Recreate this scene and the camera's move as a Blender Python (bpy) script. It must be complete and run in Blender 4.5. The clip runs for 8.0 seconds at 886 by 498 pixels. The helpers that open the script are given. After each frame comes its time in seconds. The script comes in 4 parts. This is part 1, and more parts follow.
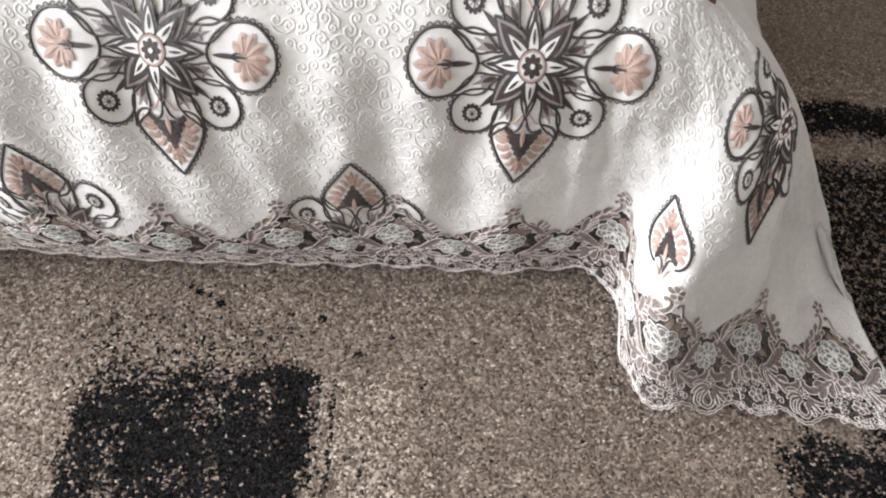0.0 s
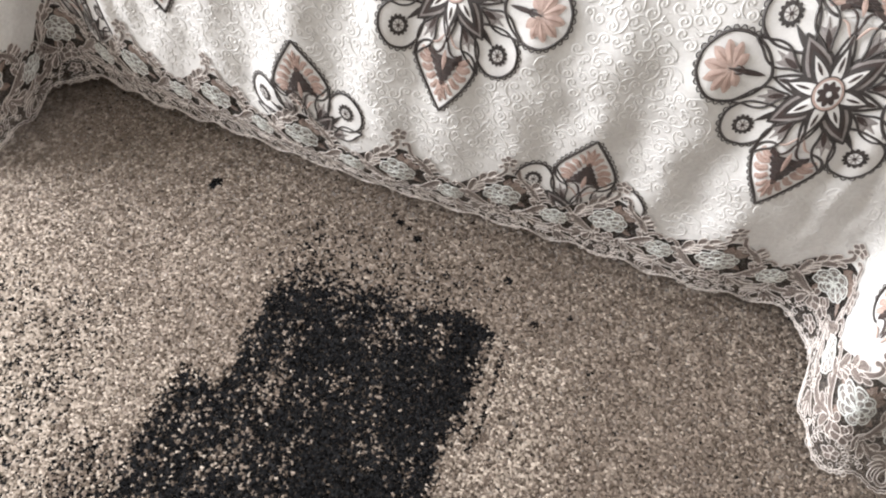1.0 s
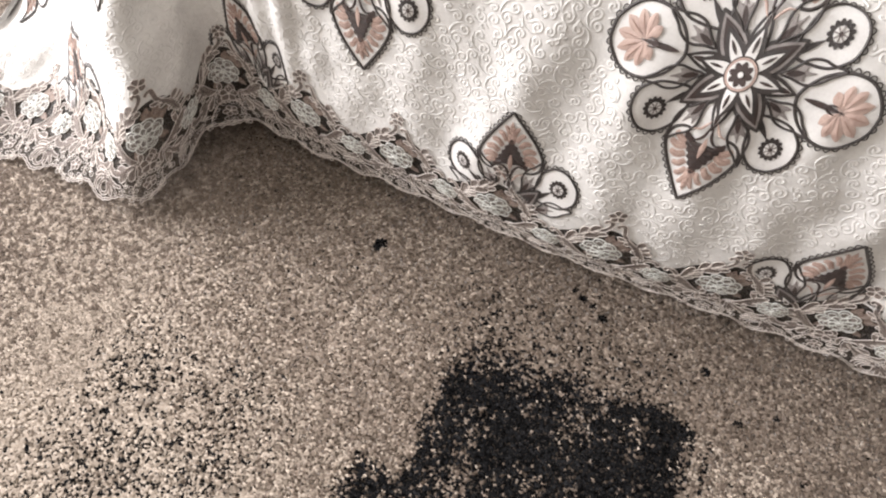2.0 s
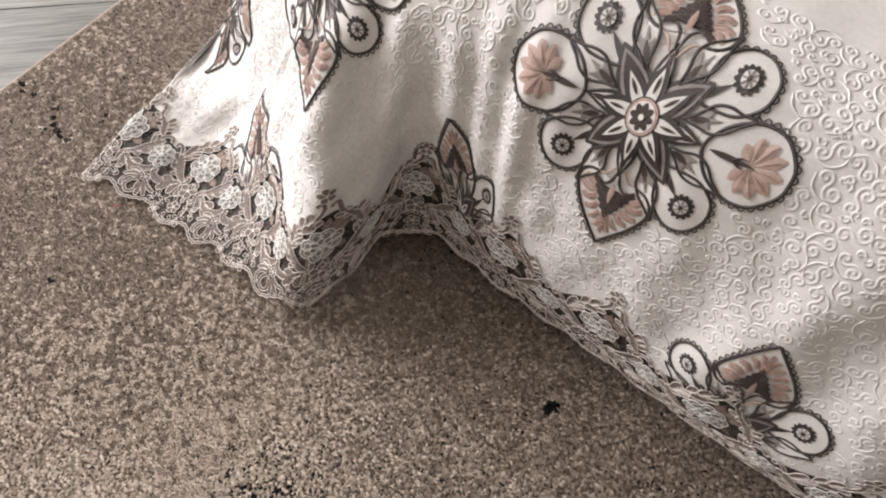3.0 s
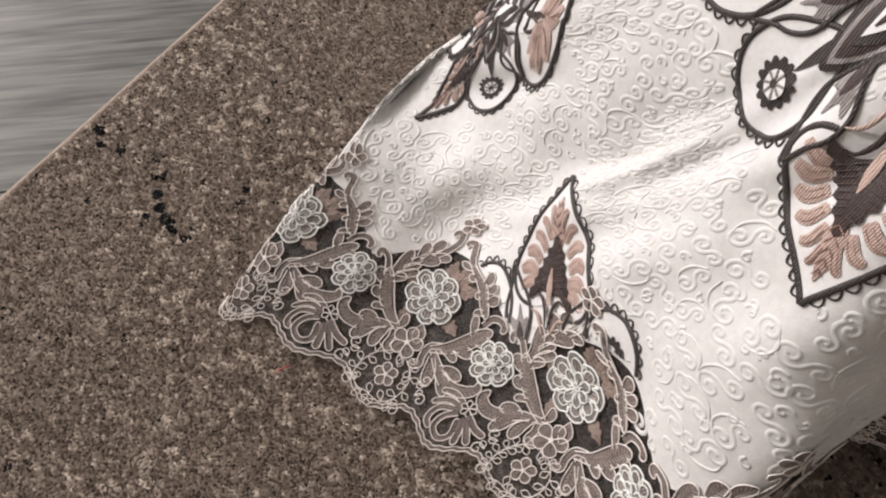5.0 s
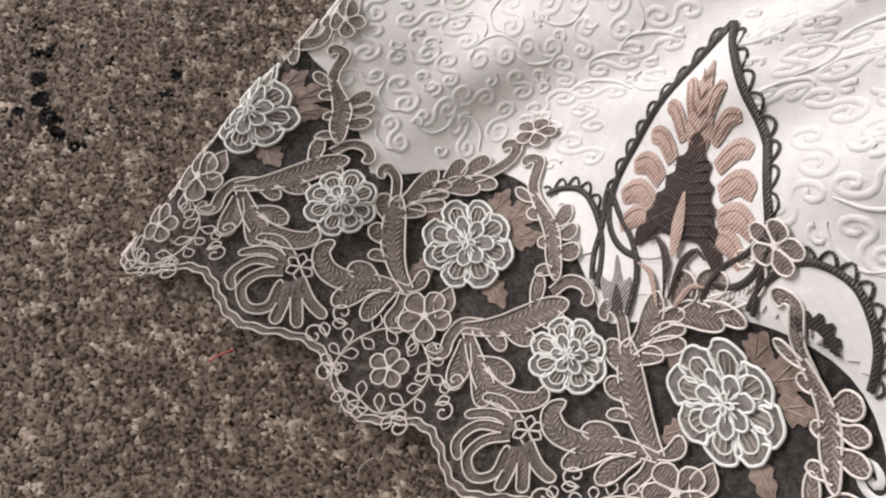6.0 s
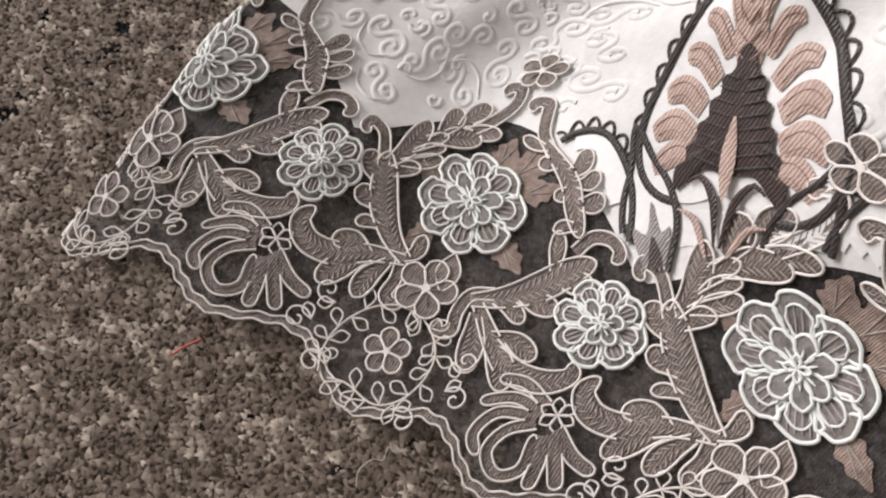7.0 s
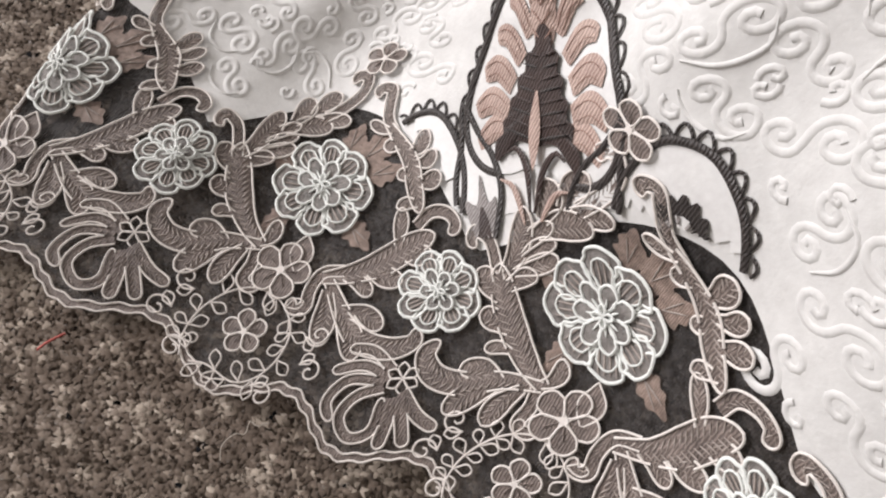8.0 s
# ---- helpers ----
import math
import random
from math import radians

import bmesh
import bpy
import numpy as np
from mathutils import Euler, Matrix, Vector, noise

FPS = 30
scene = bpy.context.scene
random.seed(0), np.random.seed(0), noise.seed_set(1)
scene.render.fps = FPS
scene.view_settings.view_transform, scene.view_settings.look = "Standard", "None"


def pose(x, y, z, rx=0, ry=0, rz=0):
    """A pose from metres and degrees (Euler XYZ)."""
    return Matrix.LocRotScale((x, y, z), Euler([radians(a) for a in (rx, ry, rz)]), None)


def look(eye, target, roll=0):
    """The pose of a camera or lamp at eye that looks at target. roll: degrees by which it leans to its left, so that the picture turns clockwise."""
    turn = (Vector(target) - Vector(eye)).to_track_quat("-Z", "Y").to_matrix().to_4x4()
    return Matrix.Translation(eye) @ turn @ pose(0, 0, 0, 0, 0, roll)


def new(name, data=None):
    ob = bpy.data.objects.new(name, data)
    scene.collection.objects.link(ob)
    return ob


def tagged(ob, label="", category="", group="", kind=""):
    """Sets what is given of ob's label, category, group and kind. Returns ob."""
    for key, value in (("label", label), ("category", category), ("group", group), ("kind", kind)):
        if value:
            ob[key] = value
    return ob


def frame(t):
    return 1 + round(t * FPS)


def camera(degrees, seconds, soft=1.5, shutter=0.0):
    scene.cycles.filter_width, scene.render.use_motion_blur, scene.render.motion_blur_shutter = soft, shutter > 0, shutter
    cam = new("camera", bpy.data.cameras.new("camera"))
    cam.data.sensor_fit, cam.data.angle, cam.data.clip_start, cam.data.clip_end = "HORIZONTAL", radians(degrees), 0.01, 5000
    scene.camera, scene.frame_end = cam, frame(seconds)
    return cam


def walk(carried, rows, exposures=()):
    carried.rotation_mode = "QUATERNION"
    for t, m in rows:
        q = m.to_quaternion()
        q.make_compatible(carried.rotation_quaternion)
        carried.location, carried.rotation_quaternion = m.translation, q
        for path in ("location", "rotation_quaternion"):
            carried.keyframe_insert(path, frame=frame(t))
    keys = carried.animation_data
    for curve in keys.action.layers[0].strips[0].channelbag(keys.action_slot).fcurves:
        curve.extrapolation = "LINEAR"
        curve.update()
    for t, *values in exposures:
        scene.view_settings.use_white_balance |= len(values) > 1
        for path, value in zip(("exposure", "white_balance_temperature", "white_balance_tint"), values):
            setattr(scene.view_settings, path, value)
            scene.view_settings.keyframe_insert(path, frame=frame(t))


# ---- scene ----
cam = camera(62.6, 8.0, soft=2.1)
PATH = [
    (0, (0.088, 0.156, 0.816), (0.059, 1.154, -0.917), 1.4),
    (0.5, (0.068, 0.13, 0.817), (-0.126, 1.062, -0.942), 1.7),
    (1, (-0.018, 0.116, 0.819), (-0.323, 1.01, -0.945), 2.6),
    (1.2, (-0.065, 0.12, 0.817), (-0.405, 0.995, -0.949), 2.2),
    (2.3, (-0.316, 0.171, 0.779), (-0.64, 1.031, -0.997), 4.4),
    (2.5, (-0.349, 0.191, 0.772), (-0.735, 1.013, -1.01), 4.0),
    (3, (-0.464, 0.264, 0.767), (-0.97, 1.031, -1.01), 3.6),
    (3.5, (-0.565, 0.291, 0.744), (-1.123, 1.011, -1.037), 4.2),
    (4, (-0.702, 0.308, 0.707), (-1.133, 1.117, -1.071), 6.3),
    (4.5, (-0.804, 0.336, 0.616), (-1.181, 1.077, -1.203), 4.4),
    (4.7, (-0.843, 0.351, 0.57), (-1.254, 1.036, -1.264), 2.8),
    (5.8, (-0.919, 0.41, 0.335), (-1.321, 0.938, -1.552), 3.2),
    (6, (-0.922, 0.409, 0.307), (-1.315, 0.953, -1.578), 2.9),
    (6.5, (-0.923, 0.408, 0.263), (-1.28, 0.986, -1.618), 4.6),
    (7, (-0.928, 0.405, 0.258), (-1.285, 0.99, -1.621), 4.4),
    (7.5, (-0.916, 0.406, 0.262), (-1.245, 1.02, -1.613), 6.8),
    (8, (-0.889, 0.417, 0.273), (-1.138, 1.054, -1.606), 10.1),
]
EXPOSURES = [(0.0, 0.70, 5950, 11), (1.2, 0.72, 6100, 11), (2.3, 0.48, 6350, 14), (2.6, 0.33, 6400, 14), (3.0, -0.08, 6450, 15), (3.5, -0.38, 6400, 14), (4.0, -0.62, 6500, 14), (4.7, -0.75, 6500, 16), (6.0, -0.85, 6350, 15), (8.0, -0.76, 6250, 14)]
walk(cam, [(t, look(eye, target, roll)) for t, eye, target, roll in PATH], EXPOSURES)

# ---- light: an overcast window in the wall to the left, daylight all round ----
world = bpy.data.worlds.new("world")
scene.world = world
world.use_nodes = True
wn = world.node_tree
sky = wn.nodes.new("ShaderNodeTexSky")
sky.sky_type, sky.sun_disc = "NISHITA", False
sky.sun_elevation, sky.sun_rotation = radians(40), radians(250)
wn.links.new(sky.outputs[0], wn.nodes["Background"].inputs[0])
wn.nodes["Background"].inputs[1].default_value = 0.1


def area_lamp(name, eye, target, sx, sy, watts, colour):
    d = bpy.data.lights.new(name, "AREA")
    d.shape, d.size, d.size_y, d.energy, d.color = "RECTANGLE", sx, sy, watts, colour
    ob = new(name, d)
    ob.matrix_world = look(eye, target)
    return tagged(ob, kind="structure")


area_lamp("window_light", (-4.55, 0.18, 1.58), (-0.6, 0.4, 0.3), 2.7, 1.45, 330, (1.0, 0.96, 0.91))


# ---- materials ----
def material(name, rough=0.8):
    m = bpy.data.materials.new(name)
    m.use_nodes = True
    t = m.node_tree
    b = t.nodes["Principled BSDF"]
    b.inputs["Roughness"].default_value = rough
    return m, t, b


def node(t, kind, ins=None, operation=""):
    n = t.nodes.new(kind)
    if operation:
        n.operation = operation
    for k, v in (ins or {}).items():
        if isinstance(v, bpy.types.NodeSocket):
            t.links.new(v, n.inputs[k])
        else:
            n.inputs[k].default_value = v
    return n


def ramp(t, fac, stops):
    n = t.nodes.new("ShaderNodeValToRGB")
    e = n.color_ramp.elements
    while len(e) < len(stops):
        e.new(0.5)
    for el, (p, c) in zip(e, stops):
        el.position, el.color = p, (*c, 1)
    t.links.new(fac, n.inputs[0])
    return n.outputs[0]


def mixed(name, lo, hi, scale, rough=0.8, bump=0.3, bump_scale=None, bump_dist=0.0005, spread=0.35, sheen=0.0, stretch=(1, 1, 1), island=0.0):
    """Colour wanders between lo and hi at two scales, with fine relief."""
    m, t, b = material(name, rough)
    co = node(t, "ShaderNodeTexCoord").outputs["Object"]
    mp = node(t, "ShaderNodeMapping", {0: co, 3: stretch}).outputs[0]
    n1 = node(t, "ShaderNodeTexNoise", {"Vector": mp, "Scale": scale, "Detail": 5.0, "Roughness": 0.6}).outputs["Fac"]
    n2 = node(t, "ShaderNodeTexNoise", {"Vector": mp, "Scale": scale * 7.3, "Detail": 3.0}).outputs["Fac"]
    f = node(t, "ShaderNodeMath", {0: n1, 1: n2}, operation="ADD").outputs[0]
    f = node(t, "ShaderNodeMath", {0: f, 1: 0.5}, operation="MULTIPLY").outputs[0]
    if island:
        rnd = node(t, "ShaderNodeNewGeometry").outputs["Random Per Island"]
        r2 = node(t, "ShaderNodeMath", {0: rnd, 1: 0.5}, operation="SUBTRACT").outputs[0]
        f = node(t, "ShaderNodeMath", {0: r2, 1: island, 2: f}, operation="MULTIPLY_ADD").outputs[0]
    if name.startswith("yarn"):
        b.inputs["Specular IOR Level"].default_value = 0.03
    t.links.new(ramp(t, f, [(0.5 - spread / 2, lo), (0.5 + spread / 2, hi)]), b.inputs["Base Color"])
    if bump:
        bs = node(t, "ShaderNodeTexNoise", {"Vector": mp, "Scale": bump_scale or scale * 10, "Detail": 4.0}).outputs["Fac"]
        bn = node(t, "ShaderNodeBump", {"Strength": bump, "Distance": bump_dist, "Height": bs})
        t.links.new(bn.outputs[0], b.inputs["Normal"])
    if sheen:
        b.inputs["Sheen Weight"].default_value = sheen
    return m


def stitched(name, lo, hi, rough=0.45, waves=1900.0, sheen=0.2):
    """Satin stitch: fine parallel threads with a soft gloss."""
    m, t, b = material(name, rough)
    co = node(t, "ShaderNodeTexCoord").outputs["Object"]
    w = node(t, "ShaderNodeTexWave", {"Vector": co, "Scale": waves / 6.28, "Distortion": 3.4, "Detail": 2.0, "Detail Scale": 2.0}).outputs["Fac"]
    n = node(t, "ShaderNodeTexNoise", {"Vector": co, "Scale": 120.0, "Detail": 4.0}).outputs["Fac"]
    f = node(t, "ShaderNodeMath", {0: w, 1: 0.45, 2: n}, operation="MULTIPLY_ADD").outputs[0]
    t.links.new(ramp(t, f, [(0.35, lo), (0.95, hi)]), b.inputs["Base Color"])
    bn = node(t, "ShaderNodeBump", {"Strength": 0.6, "Distance": 0.0004, "Height": w})
    t.links.new(bn.outputs[0], b.inputs["Normal"])
    b.inputs["Sheen Weight"].default_value = sheen
    return m


CLOTH = mixed("cloth_white", (0.66, 0.65, 0.635), (0.80, 0.795, 0.78), 30, 0.62, 0.35, 700, 0.0004, sheen=0.3)
SATIN = mixed("satin_white", (0.74, 0.73, 0.72), (0.86, 0.855, 0.845), 60, 0.5, 0.25, 900, 0.0003, sheen=0.2)
BLACK = stitched("thread_black", (0.016, 0.012, 0.011), (0.05, 0.04, 0.037))
BROWN = stitched("thread_brown", (0.018, 0.010, 0.009), (0.060, 0.036, 0.031))
PINK = stitched("thread_pink", (0.34, 0.225, 0.19), (0.62, 0.47, 0.41))
ROSE = stitched("thread_rose", (0.24, 0.135, 0.105), (0.42, 0.27, 0.22))
GREY = stitched("thread_grey", (0.17, 0.15, 0.145), (0.36, 0.33, 0.32))
CORD = mixed("cord_cream", (0.70, 0.64, 0.595), (0.88, 0.83, 0.79), 90, 0.55, 0.4, 900, 0.0003)
MINT = mixed("cord_mint", (0.74, 0.76, 0.73), (0.90, 0.92, 0.89), 90, 0.5, 0.4, 900, 0.0003)


def sheer(name, lo, hi, cover, waves):
    """Thread worked over net: light passes between the threads."""
    m = stitched(name, lo, hi, 0.6, waves)
    t = m.node_tree
    b = t.nodes["Principled BSDF"]
    co = node(t, "ShaderNodeTexCoord").outputs["Object"]
    n = node(t, "ShaderNodeTexNoise", {"Vector": co, "Scale": 420.0, "Detail": 2.0}).outputs["Fac"]
    f = node(t, "ShaderNodeMapRange", {0: n, 1: 0.35, 2: 0.65, 3: cover - 0.16, 4: min(1.0, cover + 0.16)}).outputs[0]
    tr = node(t, "ShaderNodeBsdfTransparent").outputs[0]
    mx = node(t, "ShaderNodeMixShader", {0: f, 1: tr, 2: b.outputs[0]})
    t.links.new(mx.outputs[0], t.nodes["Material Output"].inputs[0])
    return m


NET = sheer("net_tulle", (0.045, 0.04, 0.039), (0.10, 0.09, 0.086), 0.42, 2400)
LEAF = sheer("leaf_taupe", (0.090, 0.070, 0.062), (0.275, 0.220, 0.195), 0.86, 2000)
PETAL = sheer("petal_pale", (0.15, 0.132, 0.122), (0.40, 0.37, 0.35), 0.74, 4200)
TAN = sheer("leaf_tan", (0.20, 0.14, 0.115), (0.40, 0.30, 0.25), 0.82, 3000)
STITCH = mixed("stitch_pale", (0.26, 0.22, 0.195), (0.46, 0.40, 0.365), 300, 0.55, 0)

YARN_TAUPE = mixed("yarn_taupe", (0.203, 0.163, 0.131), (0.26, 0.212, 0.172), 9, 0.9, 0, island=0.16, sheen=0.3)
YARN_CREAM = mixed("yarn_cream", (0.335, 0.280, 0.230), (0.42, 0.358, 0.298), 9, 0.9, 0, island=0.16, sheen=0.3)
YARN_BROWN = mixed("yarn_brown", (0.138, 0.108, 0.086), (0.18, 0.142, 0.115), 9, 0.9, 0, island=0.16, sheen=0.2)
YARN_BLACK = mixed("yarn_black", (0.006, 0.006, 0.0065), (0.015, 0.015, 0.016), 9, 0.85, 0, island=0.5)
BACKING = mixed("rug_backing", (0.2, 0.158, 0.125), (0.32, 0.26, 0.21), 60, 0.95, 0.5, 500, 0.002)
BINDING = mixed("rug_binding", (0.26, 0.20, 0.165), (0.40, 0.325, 0.27), 40, 0.9, 0.8, 400, 0.002)
PLANK = mixed("plank_grey", (0.04, 0.04, 0.037), (0.22, 0.224, 0.204), 3.2, 0.5, 0.15, 120, 0.0006, stretch=(0.5, 9, 1), spread=0.24)
JOINT = mixed("plank_joint", (0.03, 0.027, 0.024), (0.07, 0.06, 0.055), 20, 0.8, 0)
PAINT = mixed("wall_paint", (0.40, 0.37, 0.335), (0.47, 0.44, 0.40), 3, 0.85, 0.2, 80, 0.001)
CEIL = mixed("ceiling_paint", (0.60, 0.585, 0.56), (0.66, 0.645, 0.62), 3, 0.9, 0.1, 80, 0.001)
FRAME = mixed("window_frame_white", (0.74, 0.74, 0.73), (0.82, 0.82, 0.81), 6, 0.4, 0.05)
WOOD = mixed("table_wood", (0.09, 0.05, 0.03), (0.17, 0.10, 0.06), 4, 0.5, 0.2, 60, stretch=(1, 8, 1))
DUST = mixed("lint", (0.42, 0.09, 0.08), (0.55, 0.16, 0.13), 200, 0.9, 0)
FIBRE = mixed("loose_thread", (0.40, 0.36, 0.31), (0.56, 0.5, 0.44), 200, 0.9, 0)


# ---- mesh helpers ----
class Build:
    """Gathers faces of one mesh."""

    def __init__(self):
        self.v, self.f, self.m, self.n = [], [], [], 0

    def add(self, verts, faces, mat=0):
        verts = np.asarray(verts, float).reshape(-1, 3)
        faces = np.asarray(faces, int)
        if len(faces) == 0:
            return
        self.v.append(verts)
        self.f.append(faces + self.n)
        self.m.append(np.full(len(faces), mat))
        self.n += len(verts)

    def mesh(self, name, mats, smooth=True):
        me = bpy.data.meshes.new(name)
        faces = [tuple(r) for block in self.f for r in block.tolist()]
        me.from_pydata(np.concatenate(self.v).tolist(), [], faces)
        for m in mats:
            me.materials.append(m)
        me.polygons.foreach_set("material_index", np.concatenate(self.m).astype(np.int32))
        me.polygons.foreach_set("use_smooth", np.full(len(faces), smooth))
        me.update()
        return me


def put(name, build, mats, parent=None, label="", smooth=True):
    ob = new(name, build.mesh(name, mats, smooth))
    if parent:
        ob.parent = parent
    return tagged(ob, label) if label else ob


def box(b, x0, y0, z0, x1, y1, z1, mat=0, bevel=0.0):
    bm = bmesh.new()
    bmesh.ops.create_cube(bm, size=1)
    for v in bm.verts:
        v.co = Vector(((x0 + x1) / 2 + v.co.x * (x1 - x0), (y0 + y1) / 2 + v.co.y * (y1 - y0), (z0 + z1) / 2 + v.co.z * (z1 - z0)))
    if bevel:
        bmesh.ops.bevel(bm, geom=list(bm.edges), offset=bevel, segments=2, affect="EDGES", profile=0.7)
    bm.verts.index_update()
    verts = [tuple(v.co) for v in bm.verts]
    for f in bm.faces:
        b.add(verts, [[v.index for v in f.verts]], mat)
    bm.free()


# ---- the room ----
def slab(name, box_args, mat, label, category=""):
    b = Build()
    box(b, *box_args)
    return tagged(put(name, b, [mat], smooth=False), label, category, kind="structure")


slab("ground", (-4.6, -2.6, -0.06, 2.6, 2.9, -0.028), JOINT, "dark underlay below the grey laminate planks", "floor")
slab("wall_east", (2.6, -2.6, -0.06, 2.7, 2.9, 2.5), PAINT, "plain pale painted wall of the room", "wall")
slab("wall_north", (-4.6, 2.9, -0.06, 2.7, 3.0, 2.5), PAINT, "plain pale painted wall of the room", "wall")
slab("wall_south", (-4.6, -2.7, -0.06, 2.7, -2.6, 2.5), PAINT, "plain pale painted wall of the room", "wall")
slab("ceiling", (-4.7, -2.7, 2.5, 2.7, 3.0, 2.6), CEIL, "plain white ceiling", "ceiling")
b = Build()
for bx in ((-4.7, -2.6, -0.06, -4.6, 2.9, 0.8), (-4.7, -2.6, 2.35, -4.6, 2.9, 2.5), (-4.7, -2.6, 0.8, -4.6, -1.22, 2.35), (-4.7, 1.58, 0.8, -4.6, 2.9, 2.35)):
    box(b, *bx)
tagged(put("wall_west", b, [PAINT], smooth=False), "plain pale painted wall with a window opening", "wall", kind="structure")
window = tagged(new("window_1"), "white framed window that lets in daylight", "window", kind="structure")
for bx in ((-4.69, -1.22, 0.8, -4.62, 1.58, 0.86), (-4.69, -1.22, 2.29, -4.62, 1.58, 2.35), (-4.69, -1.22, 0.86, -4.62, -1.16, 2.29), (-4.69, 1.52, 0.86, -4.62, 1.58, 2.29), (-4.69, 0.15, 0.86, -4.62, 0.21, 2.29)):
    b = Build()
    box(b, *bx, 0, 0.006)
    put("window_frame", b, [FRAME], window)


# ---- the tablecloth's surface ----
# Guide lines over the left half, from the middle of the end round the corner to the front: hem, lace, skirt, fall, shoulder.
HEM = np.array([(-1.125, .95, .008), (-1.13, .83, .008), (-1.03, .67, .004), (-1.045, .53, .003), (-1.09, .408, .007), (-1.04, .414, .006), (-.97, .415, .006), (-.88, .422, .012), (-.775, .420, .020), (-.741, .468, .024), (-.737, .555, .024), (-.69, .592, .02)])
LACE = np.array([(-1.085, .95, .03), (-1.09, .83, .02), (-1.05, .69, .008), (-1.062, .58, .006), (-1.097, .49, .013), (-1.036, .49, .011), (-.975, .50, .008), (-.868, .50, .046), (-.773, .463, .09), (-.745, .515, .09), (-.735, .583, .085), (-.69, .598, .09)])
SKIRT = np.array([(-1.05, .95, .085), (-1.065, .83, .07), (-1.068, .705, .05), (-1.09, .625, .03), (-1.095, .56, .022), (-1.037, .555, .016), (-.983, .565, .02), (-.872, .532, .10), (-.776, .50, .148), (-.748, .55, .145), (-.733, .592, .14), (-.685, .602, .15)])
FALL = np.array([(-.985, .95, .19), (-.99, .83, .18), (-1.0, .72, .17), (-1.04, .665, .12), (-1.078, .640, .052), (-1.003, .615, .082), (-.925, .60, .13), (-.862, .575, .205), (-.795, .558, .237), (-.752, .588, .24), (-.72, .603, .235), (-.68, .604, .235)])
SHOULDER = np.array([(-.925, .95, .30), (-.925, .83, .295), (-.925, .735, .295), (-.942, .69, .275), (-.945, .66, .26), (-.905, .635, .275), (-.875, .614, .268), (-.838, .612, .308), (-.79, .607, .32), (-.755, .613, .325), (-.715, .612, .328), (-.675, .613, .33)])
MIRROR_X, MID_Y = -0.2265, 0.95
TOP_Z = 0.393
TABLE = (-0.838, 0.648, 0.315, 1.252)  # x0, y0, x1, y1 of the table's rim


def front_columns(x):
    """The straight front: a slow wave in and out."""
    w = 0.012 * math.sin(9.5 * x + 1.0)
    return [(x, .583 + 0.3 * w, .016), (x, .572 + w, .09), (x, .574 + w, .15), (x, .588 + 0.6 * w, .235), (x, .612, .33)]


def rim_point(p, inset):
    """The point of the table's rim, inset, that lies nearest to p, with round corners."""
    x0, y0, x1, y1 = TABLE
    r = 0.05
    cx, cy = min(max(p[0], x0 + inset + r), x1 - inset - r), min(max(p[1], y0 + inset + r), y1 - inset - r)
    d = np.array([p[0] - cx, p[1] - cy])
    n = np.linalg.norm(d)
    if n < 1e-6:
        return cx, cy
    return cx + d[0] / n * r, cy + d[1] / n * r


def spline(points, per):
    """Catmull-Rom through points along axis 0, per samples a span."""
    points = np.asarray(points, float)
    p = np.concatenate([2 * points[:1] - points[1:2], points, 2 * points[-1:] - points[-2:-1]])
    t = np.linspace(0, 1, per, endpoint=False)[:, None]
    t = t.reshape((-1,) + (1,) * (points.ndim - 1))
    out = []
    for k in range(len(points) - 1):
        a, b_, c, d = p[k : k + 4]
        out.append(0.5 * (2 * b_ + (c - a) * t + (2 * a - 5 * b_ + 4 * c - d) * t**2 + (3 * b_ - a - 3 * c + d) * t**3))
    return np.concatenate(out + [points[-1:]])


left = np.stack([HEM, LACE, SKIRT, FALL, SHOULDER], 1)
middle = np.array([front_columns(x) for x in np.linspace(-0.60, 0.147, 7)])
right = left[::-1].copy()
right[:, :, 0] = 2 * MIRROR_X - right[:, :, 0]
# the right end hangs steeper than the left
ease = np.clip((np.arange(len(left)) - 3.0) / 4.0, 0, 1)[:, None]
right[:, :, 0] -= (1 - ease)[::-1] * np.array([0.03, 0.065, 0.092, 0.10, 0.088])
tuck = np.clip((3.0 - np.arange(len(left))) / 1.5, 0, 1)[:, None]
right[:, :, 0] -= tuck[::-1] * np.array([0.12, 0.07, 0.03, 0.0, 0.0])
half = np.concatenate([left, middle, right])
back = half[::-1][1:].copy()
back[:, :, 1] = 2 * MID_Y - back[:, :, 1]
ring = np.concatenate([half, back])
rims = []
for col in ring:
    rows = []
    for inset, z in ((0.0, TOP_Z - 0.010), (0.018, TOP_Z), (0.09, TOP_Z), (0.17, TOP_Z), (0.24, TOP_Z)):
        x, y = rim_point(col[4], inset)
        rows.append((x, y, z))
    rims.append(rows)
ring = np.concatenate([ring, np.array(rims)], 1)
cols = spline(ring, 22)
fine = np.swapaxes(spline(np.swapaxes(cols, 0, 1), 26), 0, 1)
# even steps up every column, then even steps along the ring
DV, NV = 0.004, 128


def up_column(c):
    s = np.r_[0, np.cumsum(np.linalg.norm(np.diff(c, axis=0), axis=1))]
    v = np.r_[np.arange(NV) * DV, np.linspace(NV * DV, max(s[-1], NV * DV + 0.02), 16)]
    return np.stack([np.interp(v, s, c[:, k]) for k in range(3)], 1)


